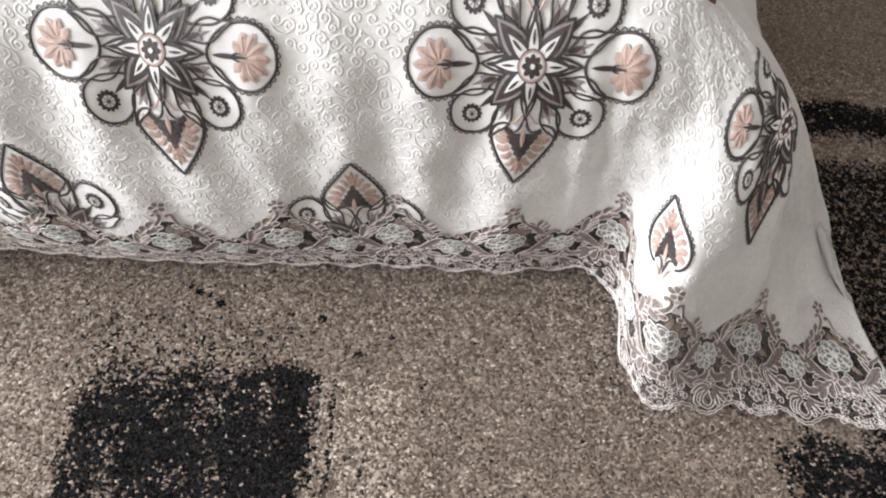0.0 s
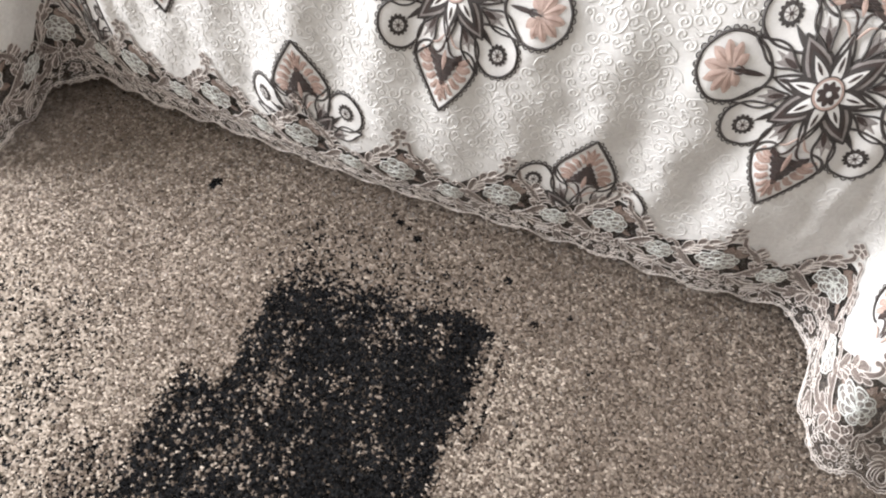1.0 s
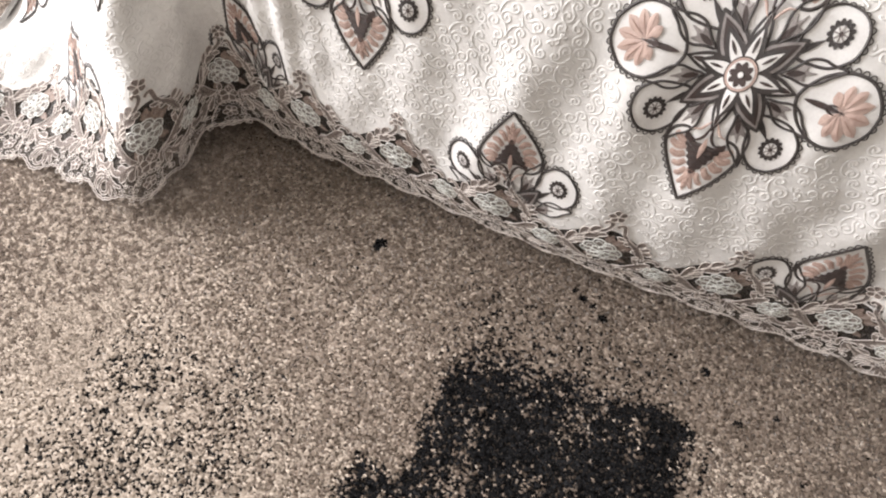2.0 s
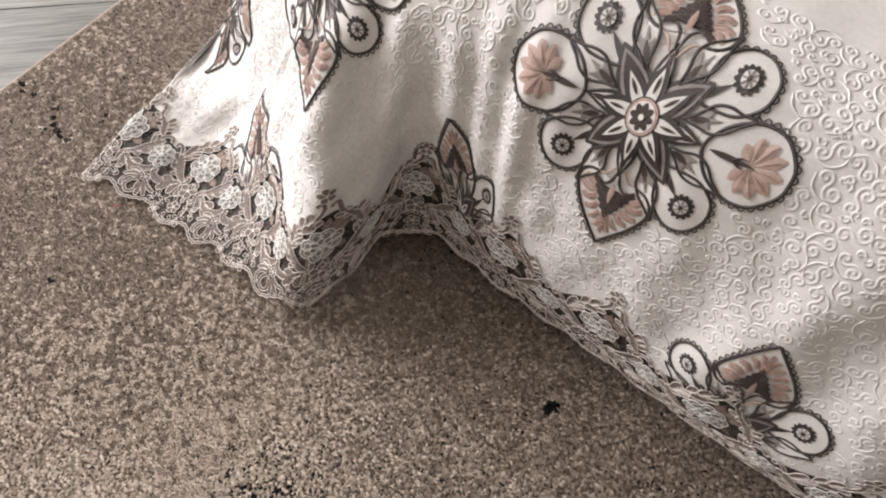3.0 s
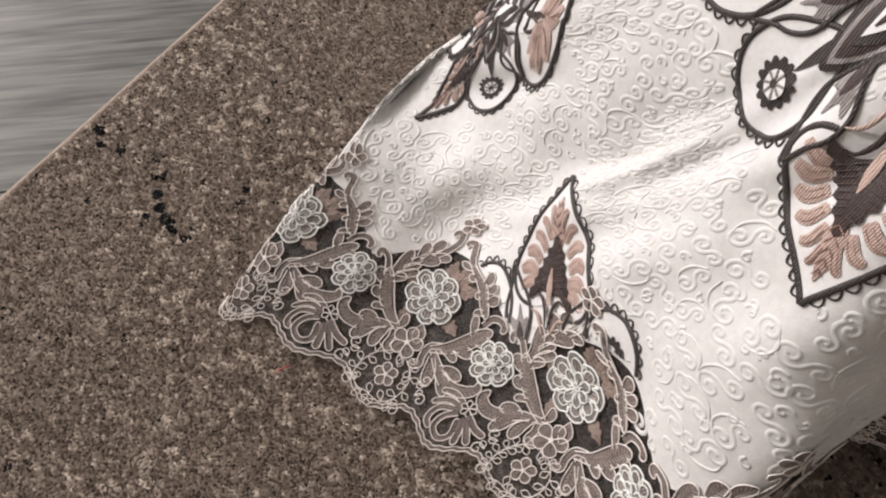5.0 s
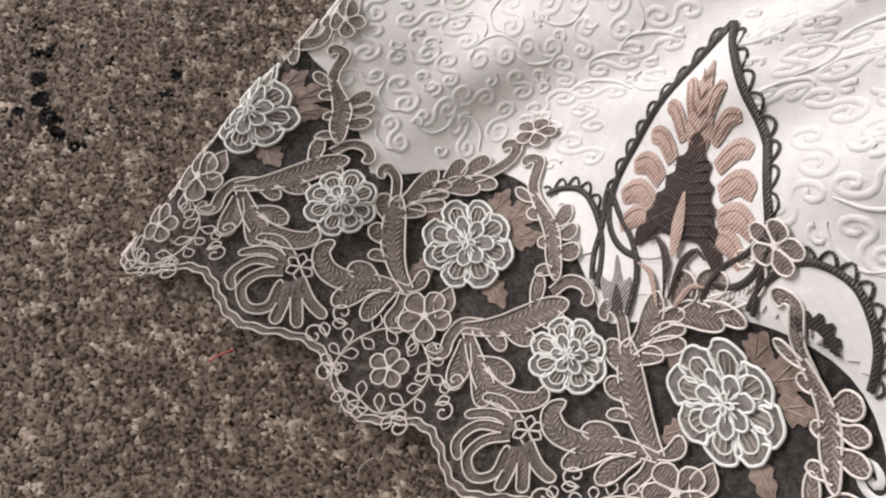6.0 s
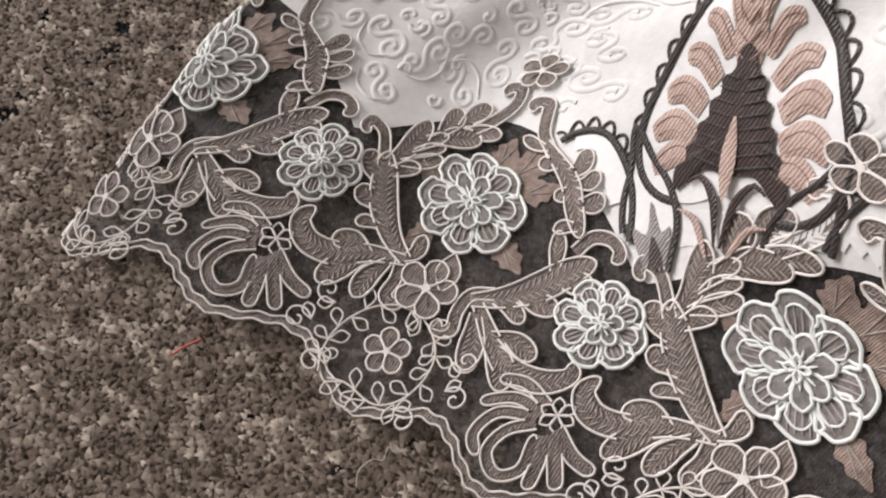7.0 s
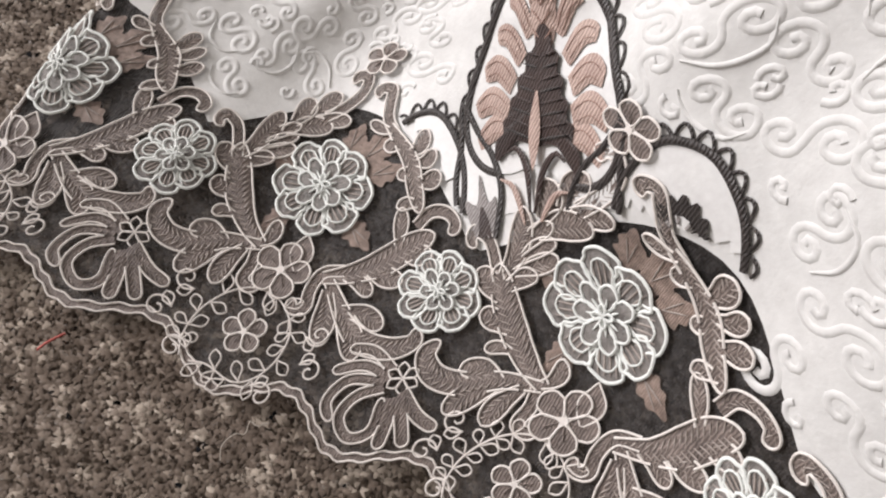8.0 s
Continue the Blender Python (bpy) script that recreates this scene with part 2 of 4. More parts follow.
grid = np.array([up_column(c) for c in fine])
steps = np.linalg.norm(np.diff(grid[:, 30], axis=0), axis=1) + np.linalg.norm(np.diff(grid[:, 60], axis=0), axis=1)
run = np.r_[0, np.cumsum(steps) / 2]
even = np.linspace(0, run[-1], int(run[-1] / 0.0055))
at = np.interp(even, run, np.arange(len(run)))
i0 = np.minimum(at.astype(int), len(run) - 2)
grid = grid[i0] + (grid[i0 + 1] - grid[i0]) * (at - i0)[:, None, None]


def normals(g):
    du, dv = np.gradient(g, axis=0), np.gradient(g, axis=1)
    n = np.cross(du, dv)
    n /= np.linalg.norm(n, axis=2, keepdims=True) + 1e-12
    return n


nor = normals(grid)
if nor[grid.shape[0] // 4, 60, 1] > 0:
    nor = -nor
NC = grid.shape[0]
# soft hanging folds and slack in the cloth
fu = (np.arange(NC) * 0.0055)[:, None]
fv = (np.arange(grid.shape[1]) * DV)[None, :]
sway = np.zeros((NC, grid.shape[1]))
rf = random.Random(11)
for k in range(16):
    a, wv, ph, lean = 0.0009 * rf.uniform(0.5, 1.3), rf.uniform(20, 85), rf.uniform(0, 6.28), rf.uniform(-14, 14)
    sway += a * np.sin(wv * fu + lean * fv + ph)
for k in range(8):
    a, wv, ph, lean = 0.0005 * rf.uniform(0.5, 1.3), rf.uniform(60, 130), rf.uniform(0, 6.28), rf.uniform(-90, 90)
    sway += a * np.sin(wv * fu + lean * fv + ph)
# tight gathers beside the two front corners
gx_, gy_ = grid[:, :, 0], grid[:, :, 1]
near_corner = (np.exp(-(((gx_ + 0.640) / 0.055) ** 2)) + 0.7 * np.exp(-(((gx_ - 0.215) / 0.05) ** 2))) * (gy_ < 0.66)
sway += 0.0034 * near_corner * np.sin(2 * np.pi * gx_ / 0.036 + 9 * fv + 0.6)
hang = np.clip((fv - 0.05) / 0.12, 0, 1) * np.clip((0.40 - fv) / 0.12, 0.12, 1) * np.clip(grid[:, :, 2] / 0.05, 0.15, 1)
grid = grid + nor * (sway * hang)[..., None]
sign = np.sign((normals(grid) * nor).sum(2, keepdims=True))
nor = normals(grid) * sign
body_run = np.r_[0, np.cumsum(np.linalg.norm(np.diff(grid[:, 62], axis=0), axis=1))]
lace_run = np.r_[0, np.cumsum(np.linalg.norm(np.diff(grid[:, 14], axis=0), axis=1))]


def on_cloth(c, v, lift=0.0):
    """Places on the cloth: column c, v metres up from the hem, lift metres off it."""
    c = np.clip(np.asarray(c, float), 0, NC - 1.001)
    r = np.clip(np.asarray(v, float) / DV, 0, NV - 1.001)
    a, b_ = c.astype(int), r.astype(int)
    fc, fr = (c - a)[..., None], (r - b_)[..., None]
    out = []
    for g in (grid, nor):
        out.append((g[a, b_] * (1 - fc) + g[a + 1, b_] * fc) * (1 - fr) + (g[a, b_ + 1] * (1 - fc) + g[a + 1, b_ + 1] * fc) * fr)
    n = out[1] / (np.linalg.norm(out[1], axis=-1, keepdims=True) + 1e-12)
    return out[0] + n * np.asarray(lift)[..., None], n


def nearest(p):
    d = np.linalg.norm(grid[: NC // 2, :NV] - np.array(p), axis=2)
    a, b_ = np.unravel_index(np.argmin(d), d.shape)
    return float(a), b_ * DV


PERIOD = 0.120
fa = nearest((-0.976, 0.503, 0.006))
LACE_ZERO = float(np.interp(fa[0], np.arange(NC), lace_run))


def lace_map(u, v):
    return np.interp(np.asarray(u) + LACE_ZERO, lace_run, np.arange(NC)), v


# the border is eased along the hem past the corner
EASE_AT = np.array([0.24, 0.36, 0.60, 0.72, 0.96, 1.20, 1.32, 1.44, 1.60])
EASE_BY = np.array([0.0, 0.015, 0.018, 0.023, 0.036, 0.047, 0.057, 0.088, 0.098])


def eased(u):
    return u + np.interp(u, EASE_AT, EASE_BY)


def phase(u):
    u = np.asarray(u, float)
    return 2 * np.pi * (u - np.interp(u, EASE_AT + EASE_BY, EASE_BY) - 0.003) / PERIOD


def cloth_edge(u):
    return 0.088 + 0.040 * (0.5 + 0.5 * np.cos(phase(u))) ** 0.6


def hem_wave(u):
    return 0.0065 - 0.0060 * np.cos(2 * phase(u)) + 0.0006 * np.cos(phase(u))


tablecloth = tagged(new("tablecloth"), "white embroidered tablecloth with a taupe lace border over a low table", "tablecloth")
FRONT = NC // 2 + 40


def sheet(c0, c1, cstep, v_of, lift, mat, name, label=""):
    cc = np.arange(c0, c1, cstep)
    uu = np.interp(cc, np.arange(NC), lace_run) - LACE_ZERO
    vv = v_of(uu)
    p, _ = on_cloth(np.repeat(cc[:, None], vv.shape[1], 1), vv, np.full(vv.shape, lift))
    n, m = vv.shape
    p = p.reshape(-1, 3)
    idx = np.arange(n * m).reshape(n, m)
    f = np.stack([idx[:-1, :-1], idx[1:, :-1], idx[1:, 1:], idx[:-1, 1:]], -1).reshape(-1, 4)
    return p, f, idx


def rows_between(lo, hi, n):
    t = np.linspace(0, 1, n)
    return lambda u: lo(u)[:, None] * (1 - t) + hi(u)[:, None] * t


b = Build()
p, f, idx = sheet(0, NC, 1, rows_between(cloth_edge, lambda u: np.full(len(u), (NV - 2) * DV), 96), 0, CLOTH, "")
inner = grid[:, NV + 15]
b.add(p, f)
lid = np.concatenate([p[idx[:, -1]][:, None], grid[:, NV : NV + 16]], 1)
li = np.arange(lid.shape[0] * lid.shape[1]).reshape(lid.shape[:2])
b.add(lid, np.stack([li[:-1, :-1], li[1:, :-1], li[1:, 1:], li[:-1, 1:]], -1).reshape(-1, 4))
x0, y0, x1, y1 = inner[:, 0].min(), inner[:, 1].min(), inner[:, 0].max(), inner[:, 1].max()
b.add([(x0 - .01, y0 - .01, TOP_Z - .0005), (x1 + .01, y0 - .01, TOP_Z - .0005), (x1 + .01, y1 + .01, TOP_Z - .0005), (x0 - .01, y1 + .01, TOP_Z - .0005)], [[0, 1, 2, 3]])
cloth = put("cloth", b, [CLOTH], tablecloth, "white jacquard cloth with soft folds")

b = Build()
p, f, idx = sheet(0, NC, 1, rows_between(hem_wave, lambda u: cloth_edge(u) + 0.003, 30), -0.0004, NET, "")
b.add(p, f)
put("net", b, [NET], tablecloth, "sheer taupe net of the lace border")


# ---- drawing on the cloth ----
class Chart:
    """A flat patch laid on the cloth round a place, true to length along every ray from it."""

    def __init__(self, centre, tip, reach=0.155, rays=96, squeeze=0.84, size=1.0):
        self.squeeze, self.size = squeeze * size, size
        c, v = nearest(centre)
        h = 0.003
        n = int(reach / h) + 1
        c, v = np.full(rays, c), np.full(rays, v)
        p, nn = on_cloth(c, v)
        down = np.array(tip) - p[0]
        down -= nn[0] * (down @ nn[0])
        down /= np.linalg.norm(down)
        side = np.cross(down, nn[0])
        ang = np.arange(rays) * 2 * np.pi / rays
        way = np.cos(ang)[:, None] * -side + np.sin(ang)[:, None] * -down
        over = lambda: v - cloth_edge(np.interp(c, np.arange(NC), lace_run) - LACE_ZERO)
        tab_p, tab_n, tab_v = [p], [nn], [over()]
        for _ in range(n):
            e = 0.5
            su = (on_cloth(c + e, v)[0] - on_cloth(c - e, v)[0]) / (2 * e)
            sv = (on_cloth(c, v + 0.002)[0] - on_cloth(c, v - 0.002)[0]) / 0.004
            a11, a12, a22 = (su * su).sum(1), (su * sv).sum(1), (sv * sv).sum(1)
            b1, b2 = (su * way).sum(1), (sv * way).sum(1)
            det = a11 * a22 - a12 * a12 + 1e-14
            dc, dv = (b1 * a22 - b2 * a12) / det * h, (a11 * b2 - a12 * b1) / det * h
            c, v = c + np.clip(dc, -3, 3), v + np.clip(dv, -0.01, 0.01)
            p, nn = on_cloth(c, v)
            way = way - nn * (way * nn).sum(1, keepdims=True)
            way /= np.linalg.norm(way, axis=1, keepdims=True) + 1e-12
            tab_p.append(p), tab_n.append(nn), tab_v.append(over())
        self.p, self.n, self.v = np.array(tab_p), np.array(tab_n), np.array(tab_v)
        self.h, self.rays, self.count = h, rays, n

    def __call__(self, xy, lift):
        xy = np.asarray(xy, float) * np.array([self.squeeze, self.size])
        r = np.clip(np.hypot(xy[:, 0], xy[:, 1]) / self.h, 0, self.count - 0.001)
        a = (np.arctan2(xy[:, 1], xy[:, 0]) / (2 * np.pi) % 1) * self.rays
        i, j = r.astype(int), a.astype(int) % self.rays
        fi, fj, j2 = r - i, a - np.floor(a), (j + 1) % self.rays
        out = []
        for t in (self.p, self.n, self.v[..., None]):
            out.append((t[i, j] * (1 - fi)[:, None] + t[i + 1, j] * fi[:, None]) * (1 - fj)[:, None] + (t[i, j2] * (1 - fi)[:, None] + t[i + 1, j2] * fi[:, None]) * fj[:, None])
        n = out[1] / (np.linalg.norm(out[1], axis=1, keepdims=True) + 1e-12)
        return out[0] + n * np.asarray(lift).reshape(-1, 1), n, out[2][:, 0]


class LaceChart:
    """The lace border unrolled: x along the hem, y up from it."""

    def __init__(self, u):
        self.u = u

    def __call__(self, xy, lift):
        xy = np.asarray(xy, float)
        u = xy[:, 0] + self.u
        # the border leans where it rounds the corner
        lean = -0.028 * np.clip((u - 0.03) / 0.06, 0, 1) * np.clip((0.30 - u) / 0.12, 0, 1)
        c, v = lace_map(eased(u) + lean * np.clip((xy[:, 1] - 0.065) / 0.085, 0, 1.2), xy[:, 1])
        p, n = on_cloth(c, v, np.broadcast_to(np.asarray(lift, float), (len(xy),)))
        return p, n, v


class BodyChart:
    """The hanging cloth unrolled at half height: x along, y up from the hem."""

    def __init__(self, u):
        self.u = u

    def __call__(self, xy, lift):
        xy = np.asarray(xy, float)
        c = np.interp(xy[:, 0] + self.u, body_run, np.arange(NC))
        p, n = on_cloth(c, xy[:, 1], np.broadcast_to(np.asarray(lift, float), (len(xy),)))
        return p, n, xy[:, 1]


def resample(pts, step, closed):
    pts = np.asarray(pts, float)
    if closed:
        pts = np.concatenate([pts, pts[:1]])
    s = np.r_[0, np.cumsum(np.linalg.norm(np.diff(pts, axis=0), axis=1))]
    n = max(3 if closed else 2, int(round(s[-1] / step)) + (0 if closed else 1))
    q = np.linspace(0, s[-1], n, endpoint=not closed)
    return np.stack([np.interp(q, s, pts[:, 0]), np.interp(q, s, pts[:, 1])], 1)


def stroke(b, chart, pts, width, mat, lift=0.0006, high=0.0006, closed=False, step=0.0025, keep=-1.0, taper=False):
    """A raised thread or cord along a line."""
    q = resample(pts, step, closed)
    if isinstance(chart, LaceChart) and mat in (1, 2):
        width, high = width * 0.76, high * 0.9
    p, n, v = chart(q, lift)
    t = np.roll(p, -1, 0) - np.roll(p, 1, 0)
    if not closed:
        t[0], t[-1] = p[1] - p[0], p[-1] - p[-2]
    t /= np.linalg.norm(t, axis=1, keepdims=True) + 1e-12
    s = np.cross(t, n) * (width / 2)
    if taper:
        s = s * np.sin(np.linspace(0.25, np.pi - 0.25, len(s)))[:, None]
    m = len(q)
    verts = np.concatenate([p - s, p - s * 0.55 + n * high * 0.85, p + s * 0.55 + n * high * 0.85, p + s])
    k = np.arange(m if closed else m - 1)
    k2 = (k + 1) % m
    ok = (v[k] > keep) & (v[k2] > keep) & (np.linalg.norm(p[k] - p[k2], axis=1) < 3 * step + 0.002)
    k, k2 = k[ok], k2[ok]
    for a in range(3):
        b.add(verts, np.stack([a * m + k, a * m + k2, (a + 1) * m + k2, (a + 1) * m + k], 1), mat) if a == 0 else None
    base = b.n - len(verts)
    for a in (1, 2):
        if len(k):
            b.f.append(np.stack([a * m + k, a * m + k2, (a + 1) * m + k2, (a + 1) * m + k], 1) + base)
            b.m.append(np.full(len(k), mat))


def fill(b, chart, pts, mat, lift=0.0004, step=0.004, keep=-1.0, rings=3, dome=0.0, centre=None):
    """A filled patch, star-shaped round its middle."""
    q = resample(pts, step, True)
    c = q.mean(0) if centre is None else np.asarray(centre, float)
    fr = np.linspace(0, 1, rings + 1)[1:]
    xy = np.concatenate([c[None]] + [c + (q - c) * f for f in fr])
    up = np.concatenate([[dome]] + [np.full(len(q), dome * (1 - f * f)) for f in fr]) + lift
    p, n, v = chart(xy, up)
    m = len(q)
    k = np.arange(m)
    k2 = (k + 1) % m
    tri = np.stack([np.zeros(m, int), 1 + k, 1 + k2], 1)
    wide = lambda f_: np.max(np.ptp(p[f_], axis=1), axis=1)
    tri = tri[(v[tri] > keep).all(1)]
    tri = tri[wide(tri) < 0.022] if len(tri) else tri
    b.add(p, tri, mat)
    base = b.n - len(p)
    quads = [np.stack([1 + r * m + k, 1 + (r + 1) * m + k, 1 + (r + 1) * m + k2, 1 + r * m + k2], 1) for r in range(rings - 1)]
    if quads:
        quads = np.concatenate(quads)
        quads = quads[(v[quads] > keep).all(1)]
        quads = quads[wide(quads) < 0.022] if len(quads) else quads
        if len(quads):
            if len(tri) == 0:
                b.add(p, quads, mat)
            else:
                b.f.append(quads + base)
                b.m.append(np.full(len(quads), mat))


def turned(pts, deg, at=(0, 0), scale=1.0):
    a = radians(deg)
    p = np.asarray(pts, float) * scale
    return np.stack([p[:, 0] * math.cos(a) - p[:, 1] * math.sin(a) + at[0], p[:, 0] * math.sin(a) + p[:, 1] * math.cos(a) + at[1]], 1)


def curve(pts, per=6, closed=False):
    p = np.asarray(pts, float)
    if closed:
        p = np.concatenate([p[-1:], p, p[:2]])
        s = spline(p, per)
        return s[per : per * (len(p) - 2)]
    return spline(p, per)


def drop(length, width, sharp=1.0, n=28):
    """A petal from the origin along +x, widest near its end."""
    t = np.linspace(0, 1, n)
    w = width * np.sin(np.pi * t**sharp) * 0.5
    return np.concatenate([np.stack([t * length, w], 1), np.stack([t[::-1] * length, -w[::-1]], 1)[1:-1]])


def circle(r, n=40, at=(0, 0)):
    a = np.arange(n) * 2 * np.pi / n
    return np.stack([at[0] + r * np.cos(a), at[1] + r * np.sin(a)], 1)


def spiral(r, turns=1.2, flip=1, n=20):
    a = np.linspace(0, turns * 2 * np.pi, n)
    rr = r * (1 - 0.82 * a / a[-1])
    return np.stack([r - rr * np.cos(a), flip * rr * np.sin(a)], 1)


def loops(b, chart, pts, mat, size, keep, closed=False, out=1):
    """Buttonhole loops along the outside of an outline."""
    q = resample(pts, size, closed)
    m = len(q)
    for i in range(m if closed else m - 1):
        a, c = q[i], q[(i + 1) % m]
        d = c - a
        nrm = np.array([d[1], -d[0]]) * out
        arc = [a + d * t + nrm * 0.62 * math.sin(math.pi * t) ** 0.7 for t in np.linspace(0, 1, 7)]
        stroke(b, chart, arc, 0.0011, mat, 0.0005, 0.0005, keep=keep, step=0.0014)


M_MATS = [SATIN, BLACK, BROWN, PINK, GREY, ROSE]
HEART = curve([(0, -.137), (.0025, -.133), (.016, -.117), (.029, -.100), (.038, -.082), (.037, -.069), (.028, -.061), (.014, -.060), (0, -.064), (-.014, -.060), (-.028, -.061), (-.037, -.069), (-.038, -.082), (-.029, -.100), (-.016, -.117), (-.0025, -.133)], 5, True)
ROUND = curve([(.058, .006), (.070, .021), (.090, .030), (.112, .028), (.128, .013), (.131, 0), (.128, -.013), (.112, -.028), (.090, -.030), (.070, -.021), (.058, -.006)], 5, True)
SMALL = curve([(.045, .004), (.058, .016), (.072, .024), (.090, .024), (.102, .013), (.105, 0), (.102, -.013), (.090, -.024), (.072, -.024), (.058, -.016), (.045, -.004)], 5, True)


def medallion(chart, keep, label, half=False, heart_only=False):
    """The embroidered medallion: a satin ground with its petals, leaves and star as parts."""
    kw = dict(keep=keep)
    b = Build()
    fill(b, chart, circle(.060), 0, 0.0004, 0.006, rings=6, **kw)
    if not b.f:
        fill(b, chart, turned(HEART, 180), 0, 0.0004, rings=6, **kw)
    root = put("medallion", b, M_MATS, tablecloth, label)

    def give(name, b):
        if b.f:
            put(name, b, M_MATS, root)

    for flip in (180,) if half else (0, 180):
        b = Build()
        heart = turned(HEART, flip)
        fill(b, chart, heart, 0, 0.0007, rings=6, centre=turned([(0, -.088)], flip)[0], **kw)
        # pink feathers fan out round the plume, a long pale one above it
        for k, (bx_, by_, tx_, ty_, w_) in enumerate(((.014, -.072, .031, -.068, .008), (.016, -.078, .033, -.078, .0085), (.014, -.086, .0295, -.089, .008), (.010, -.093, .023, -.100, .007), (.006, -.100, .016, -.110, .006), (.003, -.107, .009, -.118, .005))):
            for sx in (-1, 1):
                base, tip_ = np.array([sx * bx_, by_]), np.array([sx * tx_, ty_])
                q = curve([base, (base + tip_) / 2 + np.array([0, -.0035]), tip_], 5)
                w = w_ * np.sin(np.linspace(0.7, 2.75, len(q))) ** 0.5
                t_ = np.gradient(q, axis=0)
                t_ /= np.linalg.norm(t_, axis=1, keepdims=True)
                s_ = np.stack([-t_[:, 1], t_[:, 0]], 1) * (w / 2)[:, None]
                fill(b, chart, turned(np.concatenate([q + s_, (q - s_)[::-1]]), flip), 3, 0.0012, 0.002, dome=0.0007, rings=2, **kw)
                for e_ in (-0.25, 0.2):
                    stroke(b, chart, turned(q[1:-1] + s_[1:-1] * 2 * e_, flip), .0005, 5, 0.0017, 0.0003, step=0.0015, taper=True, **kw)
        fill(b, chart, turned(turned(drop(.034, .011, 0.8), -90, (0, -.092)), flip), 3, 0.0013, 0.0025, dome=0.0006, **kw)
        for k in range(5):
            for sx in (-1, 1):
                stroke(b, chart, turned([(0, -.098 - .005 * k), (sx * (.0045 - .0006 * k), -.102 - .005 * k)], flip), .0007, 5, 0.0021, 0.0003, step=0.0015, taper=True, **kw)
        rim_ = [(0, -.069), (.010, -.070), (.020, -.063)]
        for k in range(5):
            rim_ += [(.0215 - .0034 * k, -.0695 - .0062 * k), (.0175 - .0034 * k, -.0715 - .0062 * k)]
        rim_ += [(.003, -.101)]
        tulip = curve(rim_ + [(0, -.1035)] + [(-px_, py_) for px_, py_ in rim_[:0:-1]], 3, True)
        fill(b, chart, turned(tulip, flip), 2, 0.0020, 0.002, centre=turned([(0, -.081)], flip)[0], dome=0.0007, **kw)
        for sx in (-1, 1):
            for k in range(8):
                stroke(b, chart, turned([(sx * .001, -.071 - .0033 * k), (sx * (.016 - .0014 * k), -.0735 - .0031 * k)], flip), .0011, 1 + k % 2, 0.0025, 0.0005, taper=True, step=0.002, **kw)
        fill(b, chart, turned(turned(drop(.024, .0058, 0.9), -90, (0, -.062)), flip), 3, 0.0031, 0.003, dome=0.0003, **kw)
        for sx in (-1, 1):
            stroke(b, chart, turned(curve([(sx * .001, -.050), (sx * .004, -.062), (sx * .010, -.068), (sx * .015, -.066)]), flip), .0028, 2, 0.0022, taper=True, **kw)
            stroke(b, chart, turned(curve([(sx * .003, -.046), (sx * .010, -.056), (sx * .017, -.058)]), flip), .0024, 3, 0.0022, taper=True, **kw)
        open_ = np.roll(HEART, -len(HEART) // 2, axis=0)
        open_ = turned(open_[~((np.abs(open_[:, 0]) < .017) & (open_[:, 1] > -.068))], flip)
        stroke(b, chart, open_, .0031, 1, 0.0010, 0.0010, **kw)
        lower = sorted([p for p in heart if abs(p[1]) > .074], key=lambda p: p[0])
        loops(b, chart, lower, 1, .0078, keep, out=1 if flip == 0 else -1)
        give("heart_petal", b)
    for side in () if half else (0, 180):
        b = Build()
        rnd = turned(ROUND, side)
        fill(b, chart, rnd, 0, 0.0007, rings=5, **kw)
        for k, (a, ln) in enumerate(((0, .029), (30, .028), (-30, .028), (60, .026), (-60, .026), (92, .023), (-92, .023), (128, .018), (-128, .018))):
            fill(b, chart, turned(turned(drop(ln, .0100, 1.5), a, (.097, 0)), side), 3, 0.0012 + 0.0001 * k, 0.003, dome=0.0005, **kw)
            stroke(b, chart, turned(turned([(ln * 0.3, 0), (ln * 0.85, 0)], a, (.097, 0)), side), .0009, 5, 0.0021, 0.0003, taper=True, **kw)
        fill(b, chart, turned(turned(drop(.040, .0050, 0.8), 0, (.062, 0)), side), 2, 0.0022, 0.003, **kw)
        for sg in (-1, 1):
            stroke(b, chart, turned(turned(curve([(0, 0), (.006, .003 * sg), (.012, .0035 * sg)]), 0, (.082, 0)), side), .0018, 2, .0022, taper=True, **kw)
        stroke(b, chart, rnd, .0029, 1, 0.0010, 0.0010, True, **kw)
        loops(b, chart, turned(np.array([p for p in ROUND if p[0] > .078]), side), 1, .0075, keep, out=-1)
        give("round_petal", b)
    if heart_only:
        return root
    for a2 in (40, 140) if half else (40, 140, 220, 320):
        b = Build()
        sm = turned(SMALL, a2)
        fill(b, chart, sm, 0, 0.0007, rings=5, **kw)
        cen = turned([(.082, 0)], a2)[0]
        for k in range(13):
            fill(b, chart, turned(drop(.0128, .0050, 1.6, 10), k * 27.7, cen), 1, 0.0012, 0.0025, rings=2, **kw)
        fill(b, chart, circle(.0066, 20, cen), 0, 0.0017, 0.003, rings=2, **kw)
        for k in range(8):
            stroke(b, chart, turned([(.002, 0), (.0066, 0)], k * 45, cen), .0012, 4, 0.0020, 0.0003, **kw)
        fill(b, chart, circle(.0022, 10, cen), 2, 0.0023, 0.002, rings=1, **kw)
        fill(b, chart, turned(drop(.032, .0062, 0.75), a2, turned([(.040, 0)], a2)[0]), 1, 0.0013, 0.003, **kw)
        stroke(b, chart, sm, .0027, 1, 0.0010, 0.0010, True, **kw)
        loops(b, chart, turned(np.array([p for p in SMALL if p[0] > .066]), a2), 1, .0075, keep, out=-1)
        give("small_petal", b)
